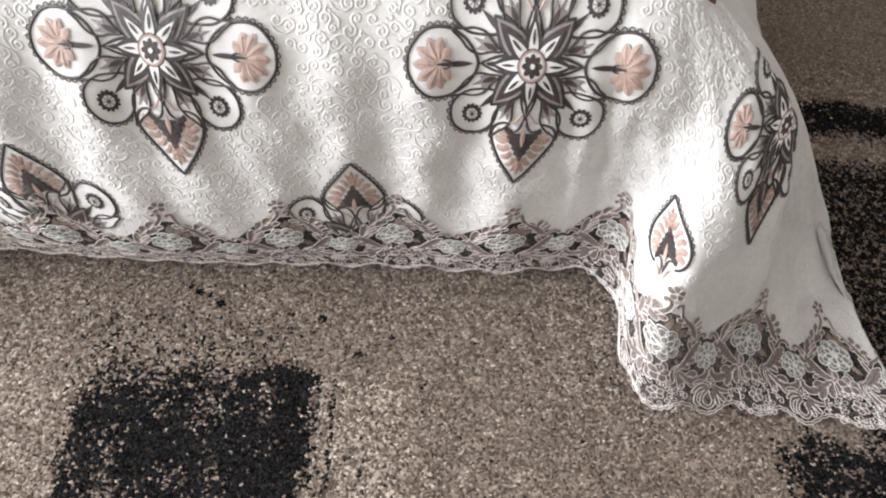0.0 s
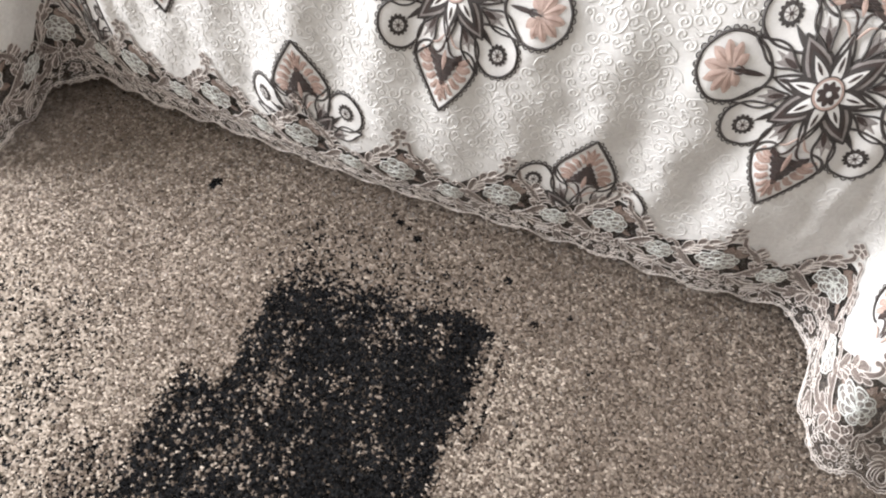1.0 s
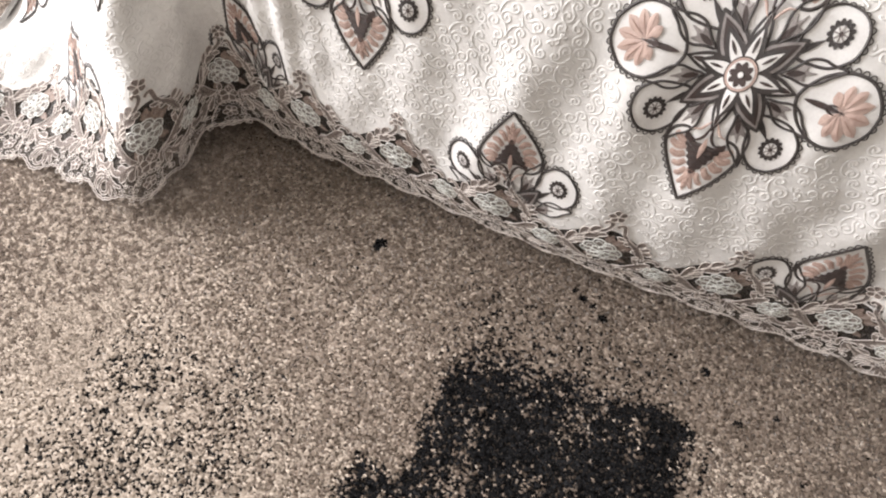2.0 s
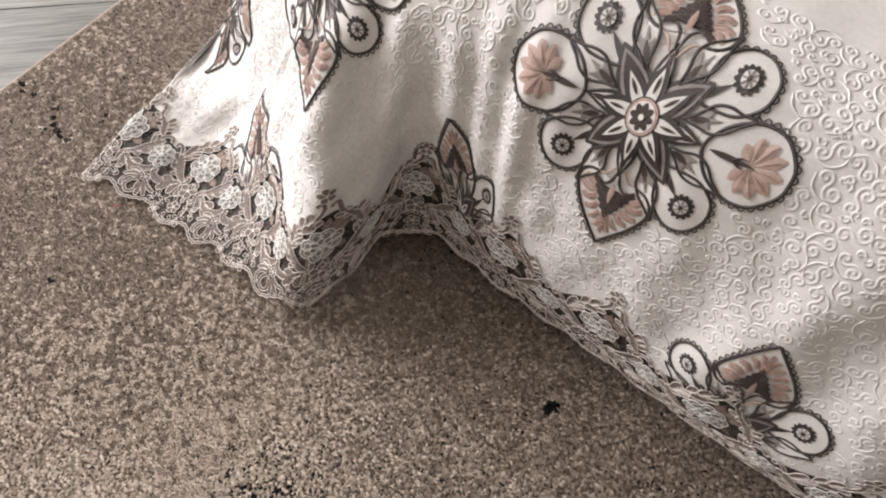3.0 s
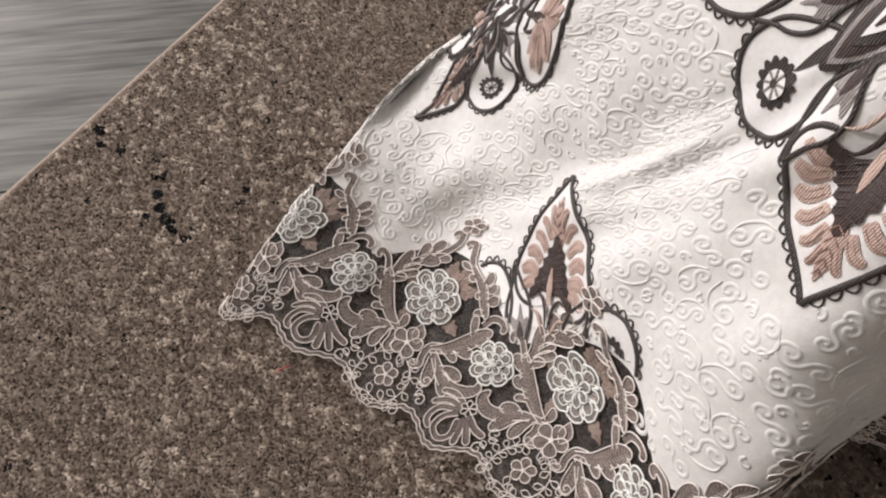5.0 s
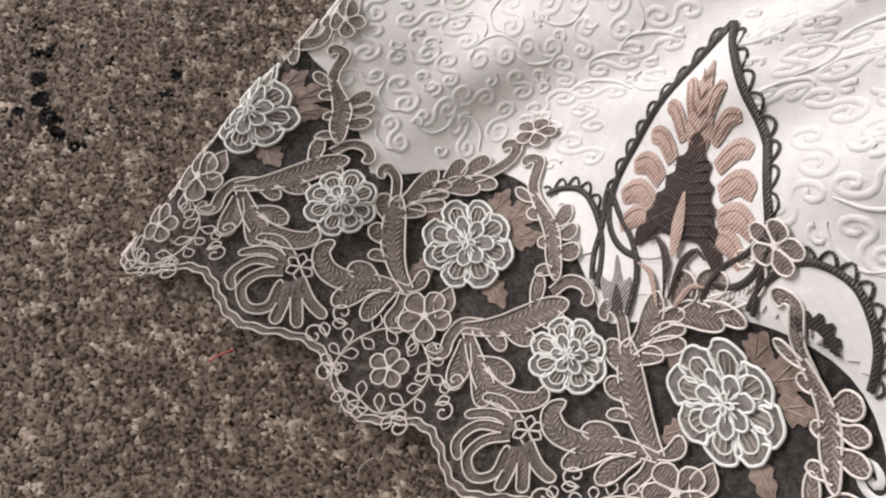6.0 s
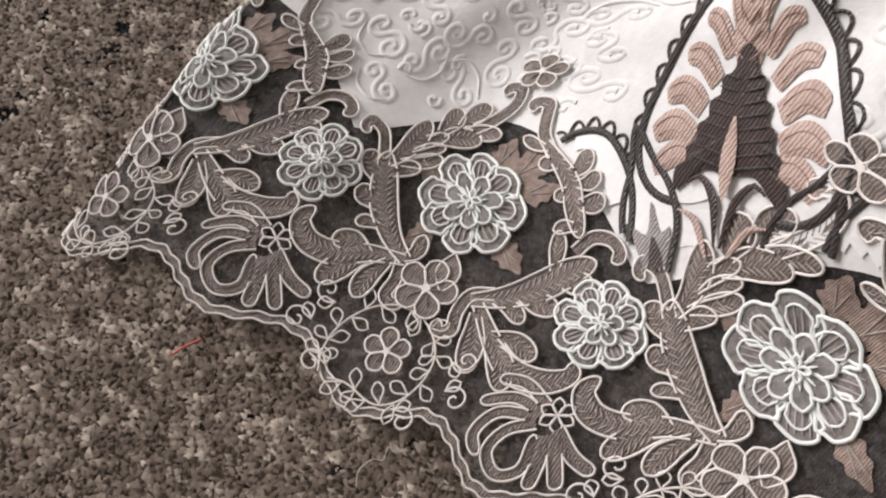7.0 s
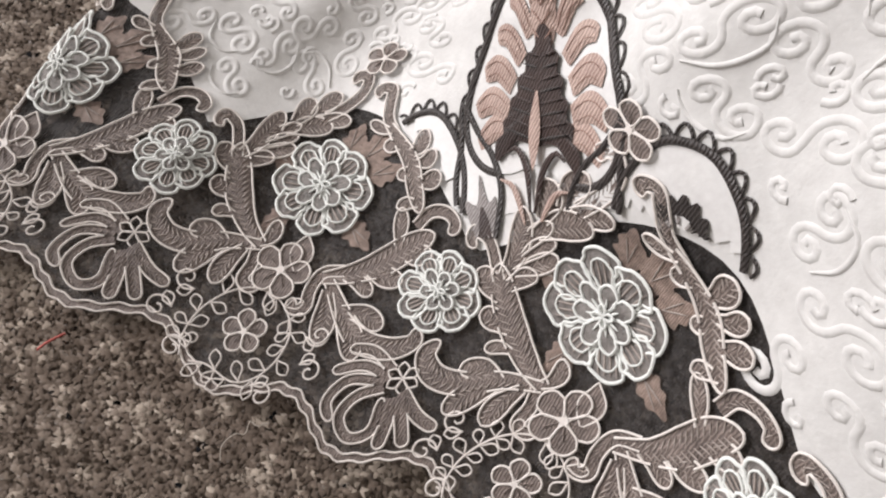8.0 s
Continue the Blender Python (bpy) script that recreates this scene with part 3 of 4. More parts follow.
    for a in (19, 161, 63, 117) if half else (19, 161, 199, 341, 63, 117, 243, 297):
        b = Build()
        root_ = turned([(.034, 0)], a)[0]
        lf = turned(curve([(0, 0), (.010, .004), (.022, .0105), (.034, .0100), (.044, .0050), (.056, .0005), (.044, -.0040), (.034, -.0085), (.022, -.0095), (.010, -.004)], 4, True), a, root_)
        fill(b, chart, lf, 0, 0.0011, 0.003, **kw)
        fill(b, chart, turned(curve([(.004, 0), (.014, .005), (.026, .0075), (.022, .002), (.032, -.001), (.021, -.003), (.022, -.007), (.012, -.0045)], 3, True), a, root_), 4, 0.0015, 0.002, dome=0.0004, **kw)
        fill(b, chart, turned(drop(.018, .0052, 0.9), a, turned([(.038, 0)], a)[0]), 2, 0.0019, 0.003, **kw)
        stroke(b, chart, lf, .0023, 1, 0.0014, 0.0008, True, **kw)
        give("leaf", b)
    for k in (1, 2, 3) if half else range(8):
        # broad dark leaves on the diagonals, slim pale ones between
        a = k * 45
        wide_ = k % 2
        b = Build()
        fill(b, chart, turned(drop(.060 if wide_ else .056, .029 if wide_ else .019, 0.9), a), 1, 0.0017, 0.003, **kw)
        fill(b, chart, turned(drop(.055 if wide_ else .051, .0225 if wide_ else .0135, 0.9), a), 4 if wide_ else 0, 0.0020, 0.003, **kw)
        fill(b, chart, turned(drop(.051, .0170, 0.9), a) if wide_ else turned(drop(.020, .0050, 0.9), a, turned([(.030, 0)], a)[0]), 2, 0.0023, 0.003, **kw)
        give("star_leaf", b)
        b = Build()
        fill(b, chart, turned(drop(.043, .0180, 0.85), a), 1, 0.0027, 0.003, **kw)
        fill(b, chart, turned(drop(.0375, .0098, 0.85), a), 0, 0.0030, 0.003, **kw)
        stroke(b, chart, turned([(.018, 0), (.031, 0)], a), .0026, 2, .0034, 0.0003, taper=True, **kw)
        give("star_point", b)
    if half:
        return root
    b = Build()
    fill(b, chart, circle(.0150, 30), 1, 0.0034, 0.003, **kw)
    fill(b, chart, circle(.0140, 30), 3, 0.0036, 0.003, **kw)
    fill(b, chart, circle(.0118, 30), 0, 0.0038, 0.003, **kw)
    for k in range(8):
        fill(b, chart, turned(drop(.0118, .0062, 1.1), k * 45), 2, 0.0040, 0.003, **kw)
    fill(b, chart, circle(.0026, 12), 0, 0.0046, 0.002, rings=1, **kw)
    give("star_centre", b)
    return root


# centre and lower tip of each medallion on the cloth
WHOLE = [((-0.849, .623, .311), (-.806, .537, .203)), ((-.532, .613, .352), (-.52, .581, .221)), ((-.190, .61, .345), (-.187, .585, .21)), ((.147, .613, .348), (.148, .569, .226)), ((-1.033, .663, .14), (-1.05, .585, .026)), ((.384, .605, .298), (.386, .545, .164))]
HALF = [((-.686, .602, .241), (-.662, .596, .12)), ((-.353, .582, .246), (-.342, .570, .14)), ((-.019, .588, .227), (-.022, .577, .10)), ((-.936, .597, .107), (-.899, .525, .051)), ((.305, .576, .220), (.303, .50, .13))]
petals = []
HALF_MARKS = np.concatenate([circle(.05, 24), -HEART, -(HEART * .5 + (0, -.045)), turned(SMALL, 40), turned(SMALL, 140), turned(SMALL * .5 + (.04, 0), 40), turned(SMALL * .5 + (.04, 0), 140)])
MARKS = np.concatenate([circle(.03, 12), circle(.055, 24)] + [f_ * g for g in (1, -1) for f_ in (HEART, HEART * .5 + (0, -.045), ROUND, ROUND * .5 + (.045, 0))] + [turned(SMALL, a) for a in (40, 140, 220, 320)] + [turned(SMALL * .5 + (.04, 0), a) for a in (40, 140, 220, 320)])
for centre, tip in WHOLE:
    ch = Chart(centre, tip, squeeze=0.42 if centre[0] > 0.3 else 0.52 if centre[0] < -1.0 else 0.84)
    medallion(ch, -1.0, "dark brown, grey and pink embroidered medallion")
    rim_xy = MARKS
    petals.append(ch(rim_xy, 0)[0])
for tip, below in HALF:
    corner = -1.0 < tip[0] < -0.9
    size = 1.17 if corner else 1.0
    ch0 = Chart(tip, below, 0.175)
    centre = ch0([(0, -0.136 * size)], 0)[0][0]
    ch = Chart(centre, 2 * centre - np.array(tip), 0.175, squeeze=0.76 if corner else 0.78 if tip[0] > 0.3 else 0.62 if tip[0] < -0.6 else 0.84, size=size)
    medallion(ch, 0.003, "embroidered half medallion that runs under the lace border", True, tip[0] > 0.3)
    rim_xy = -HEART if tip[0] > 0.3 else HALF_MARKS
    petals.append(ch(rim_xy, 0)[0])
petals = np.concatenate(petals)


# ---- raised scrolls woven into the cloth ----
def scrolls():
    b = Build()
    rng = random.Random(4)
    w = 0.0212
    for j in range(19):
        v = 0.112 + j * w * 0.9
        line, Flat = (lace_run, LaceChart) if v < 0.215 else (body_run, BodyChart)
        start_ = LACE_ZERO if v < 0.215 else 0.0
        for i in range(int(line[-1] * 0.53 / w)):
            u = (i + 0.5 * (j % 2)) * w
            chart = Flat(u - start_)
            c = np.interp([u], line, np.arange(NC))
            p, _, _ = chart([(0, v)], 0.0)
            room = np.min(np.linalg.norm(petals - p[0], axis=1))
            ul = eased(u - start_) if v < 0.215 else np.interp(c[0], np.arange(NC), lace_run) - LACE_ZERO
            if room < 0.0085 or v > 0.49 or v < cloth_edge(ul) + 0.010:
                continue
            turn = 45 + 90 * ((i + j) % 4) + rng.uniform(-30, 30)
            fl = 1 if (i + 2 * j) % 3 else -1
            s = rng.uniform(0.9, 1.12)
            pts = np.concatenate([spiral(.0064, 1.45, fl, 26)[::-1], -spiral(.0052, 1.3, fl, 24)[1:]])
            stroke(b, chart, turned(pts, turn, (0, v), s), .0029, 0, -0.0002, 0.0007, step=0.0018)
            a = radians(turn + 90)
            stroke(b, chart, turned(spiral(.0036, 0.95, -fl), turn + 60, (0.0095 * math.cos(a), v + 0.0095 * math.sin(a)), s), .0024, 0, -0.0002, 0.0008, step=0.0018)
            if rng.random() < 0.6:
                stroke(b, chart, turned(curve([(-.010, -.004), (-.003, -.009), (.006, -.008), (.010, -.002)]), turn, (0, v), s), .0018, 0, -0.0001, 0.0008, step=0.002, taper=True)
    return b


ob = put("raised_scroll", scrolls(), [CLOTH], tablecloth, "white scrolls raised in the weave")
ob["kind"] = "stuff"


# ---- lace ----
L_MATS = [LEAF, CORD, MINT, PETAL, STITCH, TAN]


def outlined(b, ch, pts, w=0.0010, f=0, cord=1, lift=0.0006, dome=0.0):
    fill(b, ch, pts, f, lift, 0.003, rings=2, dome=dome)
    stroke(b, ch, pts, w, cord, lift + 0.0002, 0.0005, True, step=0.0014)


def petal(length, width, n=20, wave=0.05, start=0.0):
    """A round-ended petal from the origin along +x, with a wavy, slightly lobed rim."""
    t = np.linspace(0, 1, n)
    w = width * 0.5 * np.sin(np.pi * t**1.35) ** 0.55
    up, low = 1 + wave * np.sin(t * 19 + start), 1 + wave * np.sin(t * 17 + 2 * start)
    x = t * length * (1 + 0.4 * wave * np.sin(3 * start))
    return np.concatenate([np.stack([x, w * up], 1), np.stack([x[::-1], -(w * low)[::-1]], 1)[1:-1]])


def lace_flower(ch, at, r, spin, double):
    """Broad double-corded petals round a heart of looped cord."""
    b = Build()
    rf_ = random.Random(int(spin * 10))
    for k in range(8):
        a = k * 45 + spin + rf_.uniform(-4, 4)
        ln = r * rf_.uniform(0.66, 0.76)
        root = turned([(r * 0.30, 0)], a, at)[0]
        lift = 0.0012 + 0.0003 * (k % 2)
        pt = turned(petal(ln, r * rf_.uniform(0.56, 0.68), 22, 0.11, k * 1.7), a, root)
        fill(b, ch, pt, 3, lift, 0.003, rings=2, dome=0.0008)
        stroke(b, ch, pt, 0.0017, 2, lift + 0.0003, 0.0008, True, step=0.0014)
        for e_ in (-0.16, -0.05, 0.06, 0.17):
            stroke(b, ch, turned([(r * 0.42, r * e_ * 0.8), (r * 0.86, r * e_)], a, at), 0.0008, 4, lift + 0.0009, 0.0003, step=0.002, taper=True)
        stroke(b, ch, turned(petal(ln * 0.66, r * 0.36, 16, 0.08, k * 2.3), a, turned([(r * 0.36, 0)], a, at)[0]), 0.0011, 2, lift + 0.0009, 0.0006, True, step=0.0015)
    for k in range(7 if double else 6):
        a = k * (360 / (7 if double else 6)) + spin + 20 + rf_.uniform(-7, 7)
        ln = r * (0.48 if double else 0.42) * rf_.uniform(0.9, 1.1)
        pt = turned(petal(ln, r * 0.30, 16, 0.1, k * 1.3), a, turned([(r * 0.07, 0)], a, at)[0])
        fill(b, ch, pt, 3, 0.0030, 0.003, rings=2, dome=0.0008)
        stroke(b, ch, pt, 0.0014, 2, 0.0033, 0.0008, True, step=0.0014)
        stroke(b, ch, turned([(r * 0.10, 0), (r * 0.30, 0)], a, at), 0.0012, 2, 0.0040, 0.0006, step=0.0015, taper=True)
    for k in range(4):
        a = k * 90 + spin
        stroke(b, ch, turned(drop(r * 0.20, r * 0.12, 1.2, 8), a, at), 0.0012, 2, 0.0046, 0.0007, True, step=0.0012)
    return b


def little_flower(ch, at, r, spin=18, petals_=5):
    b = Build()
    for k in range(petals_):
        a = k * 360 / petals_ + spin
        pt = turned(petal(r * 0.92, r * 0.78), a, turned([(r * 0.10, 0)], a, at)[0])
        outlined(b, ch, pt, 0.0011, 0, 1, 0.0016 + 0.0001 * k)
        stroke(b, ch, turned([(r * 0.2, 0), (r * 0.6, 0)], a, at), 0.0006, 0, 0.0022, 0.0004, step=0.002)
    fill(b, ch, circle(r * 0.14, 8, at), 1, 0.0026, 0.001, rings=1)
    return b


def within(pts, poly):
    """Which points lie in the closed outline."""
    x, y = pts[:, 0][:, None], pts[:, 1][:, None]
    x0_, y0_ = poly[:, 0][None], poly[:, 1][None]
    x1_, y1_ = np.roll(poly[:, 0], -1)[None], np.roll(poly[:, 1], -1)[None]
    cross = ((y0_ > y) != (y1_ > y)) & (x < (x1_ - x0_) * (y - y0_) / (y1_ - y0_ + 1e-12) + x0_)
    return cross.sum(1) % 2 == 1


def lobe_sides(pts, width, even=False):
    """The two sides of a lobe along a bent line: narrow at its root, full, round at the tip."""
    q = resample(curve(np.array(pts, float) * 0.001, 8), 0.0012, False)
    t = np.linspace(0, 1, len(q))
    d = np.gradient(q, axis=0)
    d /= np.linalg.norm(d, axis=1, keepdims=True) + 1e-12
    nrm = np.stack([-d[:, 1], d[:, 0]], 1)
    tip = 0.86 if even else 0.62
    hw = width * 0.0005 * (np.full(len(t), 0.92) if even else np.clip(0.42 + 0.58 * t / 0.5, 0, 1))
    hw = hw * np.where(t > tip, np.sqrt(np.clip(1 - ((t - tip) / (1 - tip)) ** 2, 0.0025, 1)), 1)
    return q, nrm, hw


def sprig(ch, lobes_, cord=0.00115, seam=0.0022, even=False):
    """A worked leaf of several lobes: taupe stitching, one cord round the whole that runs a little way into each cleft."""
    b = Build()
    made = []
    for pts, width in lobes_:
        q, nrm, hw = lobe_sides(pts, width, even)
        made.append((q, nrm, hw, np.concatenate([q + nrm * hw[:, None], (q - nrm * hw[:, None])[::-1]])))
    for k, (q, nrm, hw, poly) in enumerate(made):
        lift = 0.0006 + 0.00012 * k
        w = np.linspace(-1, 1, 6)
        xy = q[:, None] + nrm[:, None] * (hw[:, None] * w[None])[..., None]
        up = lift + 0.0005 * (1 - w**2)[None] * np.ones((len(q), 1))
        p, _, _ = ch(xy.reshape(-1, 2), up.ravel())
        idx = np.arange(len(q) * 6).reshape(len(q), 6)
        b.add(p, np.stack([idx[:-1, :-1], idx[1:, :-1], idx[1:, 1:], idx[:-1, 1:]], -1).reshape(-1, 4), 0)
        # slanting stitches across the lobe
        for i in range(2, len(q) - 3, 2):
            for sg in (-1, 1):
                stroke(b, ch, [q[i] + nrm[i] * sg * hw[i] * 0.12, q[min(i + 2, len(q) - 1)] + nrm[i] * sg * hw[i] * 0.74], 0.0007, 4, lift + 0.0005, 0.0003, step=0.002, taper=True)
        rim_line = resample(poly, 0.0008, False)
        free = np.ones(len(rim_line), bool)
        for j, other in enumerate(made):
            if j != k:
                inner_ = np.concatenate([other[0] + other[1] * np.maximum(other[2] - seam, 0.0002)[:, None], (other[0] - other[1] * np.maximum(other[2] - seam, 0.0002)[:, None])[::-1]])
                free &= ~within(rim_line, inner_)
        cuts = np.flatnonzero(np.diff(np.r_[0, free.astype(int), 0]))
        for a, z in zip(cuts[::2], cuts[1::2]):
            if z - a > 3:
                stroke(b, ch, rim_line[a:z], cord, 1, lift + 0.0006, 0.0007, step=0.0013)
    return b


def wreath_of(ch):
    """A ring of cord with looped leaflets on both sides."""
    b = Build()
    rw = random.Random(int(abs(ch.u) * 1000) + 3)
    # two vines that meet over the little flower, each with leaflets left and right
    for vine in ([(-13, 7), (-16, 14), (-16, 24), (-11, 35), (-2, 42), (8, 42)], [(-4, 43), (8, 42), (18, 35), (21, 25), (18, 14), (10, 8), (-2, 9), (-9, 7)]):
        vc = resample(curve(np.array(vine, float) * 0.001, 8), 0.0055, False)
        stroke(b, ch, curve(np.array(vine, float) * 0.001, 8), .0010, 1, 0.0010, 0.0007, step=0.0015)
        for i in range(1, len(vc) - 1):
            d_ = vc[i + 1] - vc[i - 1]
            a_ = math.degrees(math.atan2(d_[1], d_[0]))
            sg = 1 if i % 2 else -1
            stroke(b, ch, turned(drop(.0075 * rw.uniform(0.85, 1.15), .0044, 1.5, 9), a_ + sg * rw.uniform(45, 75), vc[i]), .0009, 1, 0.0010, 0.0006, True, step=0.0013)
            if rw.random() < 0.4:
                stroke(b, ch, turned(drop(.0062, .0038, 1.5, 9), a_ - sg * rw.uniform(50, 80), vc[i]), .0009, 1, 0.0010, 0.0006, True, step=0.0013)
    for sg, x_, y_, turn_ in ((-1, -.012, .010, 200), (1, .018, .010, -20), (1, -.022, .030, 150), (-1, .026, .034, 30), (-1, -.025, .020, 210), (1, .030, .024, -10)):
        stroke(b, ch, turned(spiral(.0050, 1.25, sg), turn_, (x_, y_)), .0011, 1, 0.0010, 0.0006, step=0.0013)
        stroke(b, ch, turned(drop(.0062, .0044, 1.4, 9), turn_ + 70 * sg, (x_, y_)), .0010, 1, 0.0010, 0.0006, True, step=0.0013)
    return b


def tan_leaf(ch, at, r, a, ln):
    """One plain tan stitched leaf that stands out behind a large flower, toothed along both sides."""
    b = Build()
    t = np.linspace(0, 1, 17)
    w = ln * 0.27 * np.sin(np.pi * t**0.8) * (1 + 0.22 * np.sin(t * 22))
    pt = np.concatenate([np.stack([t * ln, w], 1), np.stack([t[::-1] * ln, -w[::-1]], 1)[1:-1]])
    root = turned([(r * 0.80, 0)], a, at)[0]
    fill(b, ch, turned(pt, a, root), 5, 0.0005, 0.0012, rings=3, dome=0.0004)
    for e_ in (-0.5, 0.5):
        stroke(b, ch, turned([(ln * 0.25, 0), (ln * 0.75, e_ * ln * 0.2)], a, root), 0.0006, 4, 0.0010, 0.0003, step=0.002, taper=True)
    return b


# the leaves of one repeat, in millimetres along the hem and up from it: (line, width) for each lobe
TRUNK = [
    ([(-26, 62), (-31, 61), (-34, 58)], 5), ([(-30, 68), (-37, 69), (-42, 68)], 8), ([(-34, 76), (-42, 80), (-48, 83)], 9),
    ([(-36, 80), (-30, 87), (-25, 90)], 6), ([(-11, 57), (-8, 62), (-9, 69)], 6), ([(-10, 57), (-20, 62), (-30, 71), (-38, 83), (-40, 88)], 11),
]
TOP_LEAF = [([(-34, 87), (-26, 93), (-19, 99)], 6), ([(-34, 90), (-27, 98), (-20, 104)], 5), ([(-33, 94), (-27, 103), (-21, 109)], 5), ([(-38, 84), (-35, 92), (-33, 101), (-31, 110)], 9)]
ARM_LEFT = [([(-25, 108), (-23, 115), (-20, 123)], 9), ([(-18, 115), (-14, 124), (-9, 131)], 8), ([(-16, 115), (-8, 118), (0, 121)], 7), ([(-27, 103), (-18, 110), (-7, 115)], 9)]
ARM_RIGHT = [
    ([(27, 117), (22, 116), (18, 113)], 6), ([(30, 114), (34, 119), (36, 125)], 8), ([(33, 109), (30, 106), (27, 103)], 5), ([(36, 104), (42, 106), (47, 110)], 7),
    ([(34, 111), (39, 113), (43, 118)], 6), ([(40, 96), (35, 95), (31, 92)], 5), ([(20, 121), (15, 121), (9, 123)], 5), ([(18, 123), (25, 117), (32, 110), (36, 102), (42, 93)], 8),
]
BIG_LEAF = [([(39, 78), (36, 86), (33, 93)], 6), ([(26, 60), (33, 60), (39, 57)], 6), ([(32, 66), (40, 66), (47, 67)], 8), ([(40, 77), (47, 78), (53, 81)], 8), ([(19, 56), (28, 62), (36, 70), (44, 81), (51, 88)], 11)]
LOW_SPRAY = [([(23, 53), (28, 43), (31, 33)], 9), ([(31, 48), (41, 41), (47, 33)], 9), ([(32, 48), (41, 50), (50, 48)], 8), ([(22, 56), (35, 46), (46, 41), (57, 43), (63, 49), (61, 54)], 9)]
BASE_LEAF = [([(-22, 51), (-30, 52), (-37, 48)], 8), ([(-22, 51), (-28, 42), (-32, 32)], 9), ([(-15, 53), (-18, 44), (-18, 35)], 8), ([(-10, 57), (-22, 52), (-33, 44), (-43, 42), (-50, 47), (-49, 54)], 9)]
CURLS = [
    ([(-39, 82), (-43, 89), (-47, 94), (-53, 95), (-54, 91), (-51, 90)], 5), ([(-12, 118), (-5, 126), (0, 135), (-1, 142), (-6, 141), (-6, 137)], 5),
    ([(22, 119), (16, 126), (14, 133), (12, 139), (7, 138), (8, 134)], 5), ([(42, 88), (46, 95), (53, 97), (58, 94), (56, 90)], 5),
    ([(25, 62), (18, 58), (17, 50), (19, 43), (14, 41), (13, 45)], 5), ([(-11, 56), (-9, 49), (-9, 42), (-4, 41), (-4, 45)], 5),
]
FAN = [
    ([(-56, 30), (-63, 23), (-64, 14), (-56, 9), (-50, 15), (-54, 27)], 5), ([(-57, 32), (-69, 27), (-72, 17), (-66, 11)], 5), ([(-56, 34), (-67, 34), (-77, 27)], 5),
    ([(-57, 37), (-67, 40), (-76, 37)], 5), ([(-51, 28), (-47, 20), (-44, 10)], 6), ([(-49, 30), (-41, 21), (-36, 15)], 6), ([(-49, 32), (-39, 27), (-30, 26)], 6),
]


first = int(math.floor(-LACE_ZERO / PERIOD)) + 1
last = int((lace_run[-1] - LACE_ZERO) / PERIOD)
for k in range(first, last):
    ch = LaceChart(k * PERIOD)
    if not (0.06 < LACE_ZERO + k * PERIOD < lace_run[-1] * 0.56):
        continue
    for a, ln in ((36, .018), (58, .023), (80, .018), (-30, .017), (-118, .016), (172, .016)):
        put("tan_leaf", tan_leaf(ch, (0, .089), .020, a, ln), L_MATS, tablecloth, "plain tan stitched leaf behind a flower")
    for leaf_ in (LOW_SPRAY, BASE_LEAF, BIG_LEAF, TRUNK, TOP_LEAF, ARM_RIGHT, ARM_LEFT):
        put("lace_leaf", sprig(ch, leaf_), L_MATS, tablecloth, "taupe stitched lace leaf edged with pale cord")
    for curl_ in CURLS:
        put("lace_curl", sprig(ch, [curl_], even=True), L_MATS, tablecloth, "taupe curled tendril edged with pale cord")
    put("lace_wreath", wreath_of(ch), L_MATS, tablecloth, "cream cord wreath with looped leaflets")
    b = sprig(ch, [(q_, w_ * 0.86) for q_, w_ in FAN], 0.00105, 0.0004, True)
    for i in range(6):
        stroke(b, ch, turned(drop(.0062, .0040, 1.3, 8), i * 60, (-.052, .036)), .0010, 1, 0.0012, 0.0006, True, step=0.0013)
    put("lace_fan", b, L_MATS, tablecloth, "taupe corded lace fan")
    put("little_flower", little_flower(ch, (.0026, .052), .0115), L_MATS, tablecloth, "small five-petalled corded flower")
    put("little_flower", little_flower(ch, (.0035, .0255), .0085, 40), L_MATS, tablecloth, "small five-petalled corded flower")
    put("little_flower", little_flower(ch, (.0015, .152), .0088, 30), L_MATS, tablecloth, "small five-petalled corded flower")
    put("lace_flower", lace_flower(ch, (0, .089), .0208, 12 + 7 * (k % 3), True), L_MATS, tablecloth, "large pale corded lace flower")
    put("lace_flower", lace_flower(ch, (.0615, .0695), .0158, 5 + 11 * (k % 2), False), L_MATS, tablecloth, "small pale corded lace flower")
    b = Build()
    outlined(b, ch, turned(drop(.016, .009, 1.0, 12), -78, (.0045, .069)), 0.0010, 0, 1, 0.0012)
    put("bud", b, L_MATS, tablecloth)
b = Build()
ch = LaceChart(0.0)
us = np.linspace(-LACE_ZERO + 0.02, lace_run[-1] - 0.12 - LACE_ZERO, 3200)
for off, amp in ((0.0004, 0.0), (0.0036, 0.0)):
    line = np.stack([us, hem_wave(eased(us)) + off + 0.0007 * np.sin(us * 2 * np.pi / 0.0085)], 1)
    stroke(b, ch, line, 0.0011, 1, 0.0006, 0.0008, step=0.002)
mid = np.stack([us, hem_wave(eased(us)) + 0.002], 1)
stroke(b, ch, mid, 0.003, 0, 0.0003, 0.0002, step=0.003)
put("hem_cord", b, L_MATS, tablecloth, "double cord along the scalloped hem")

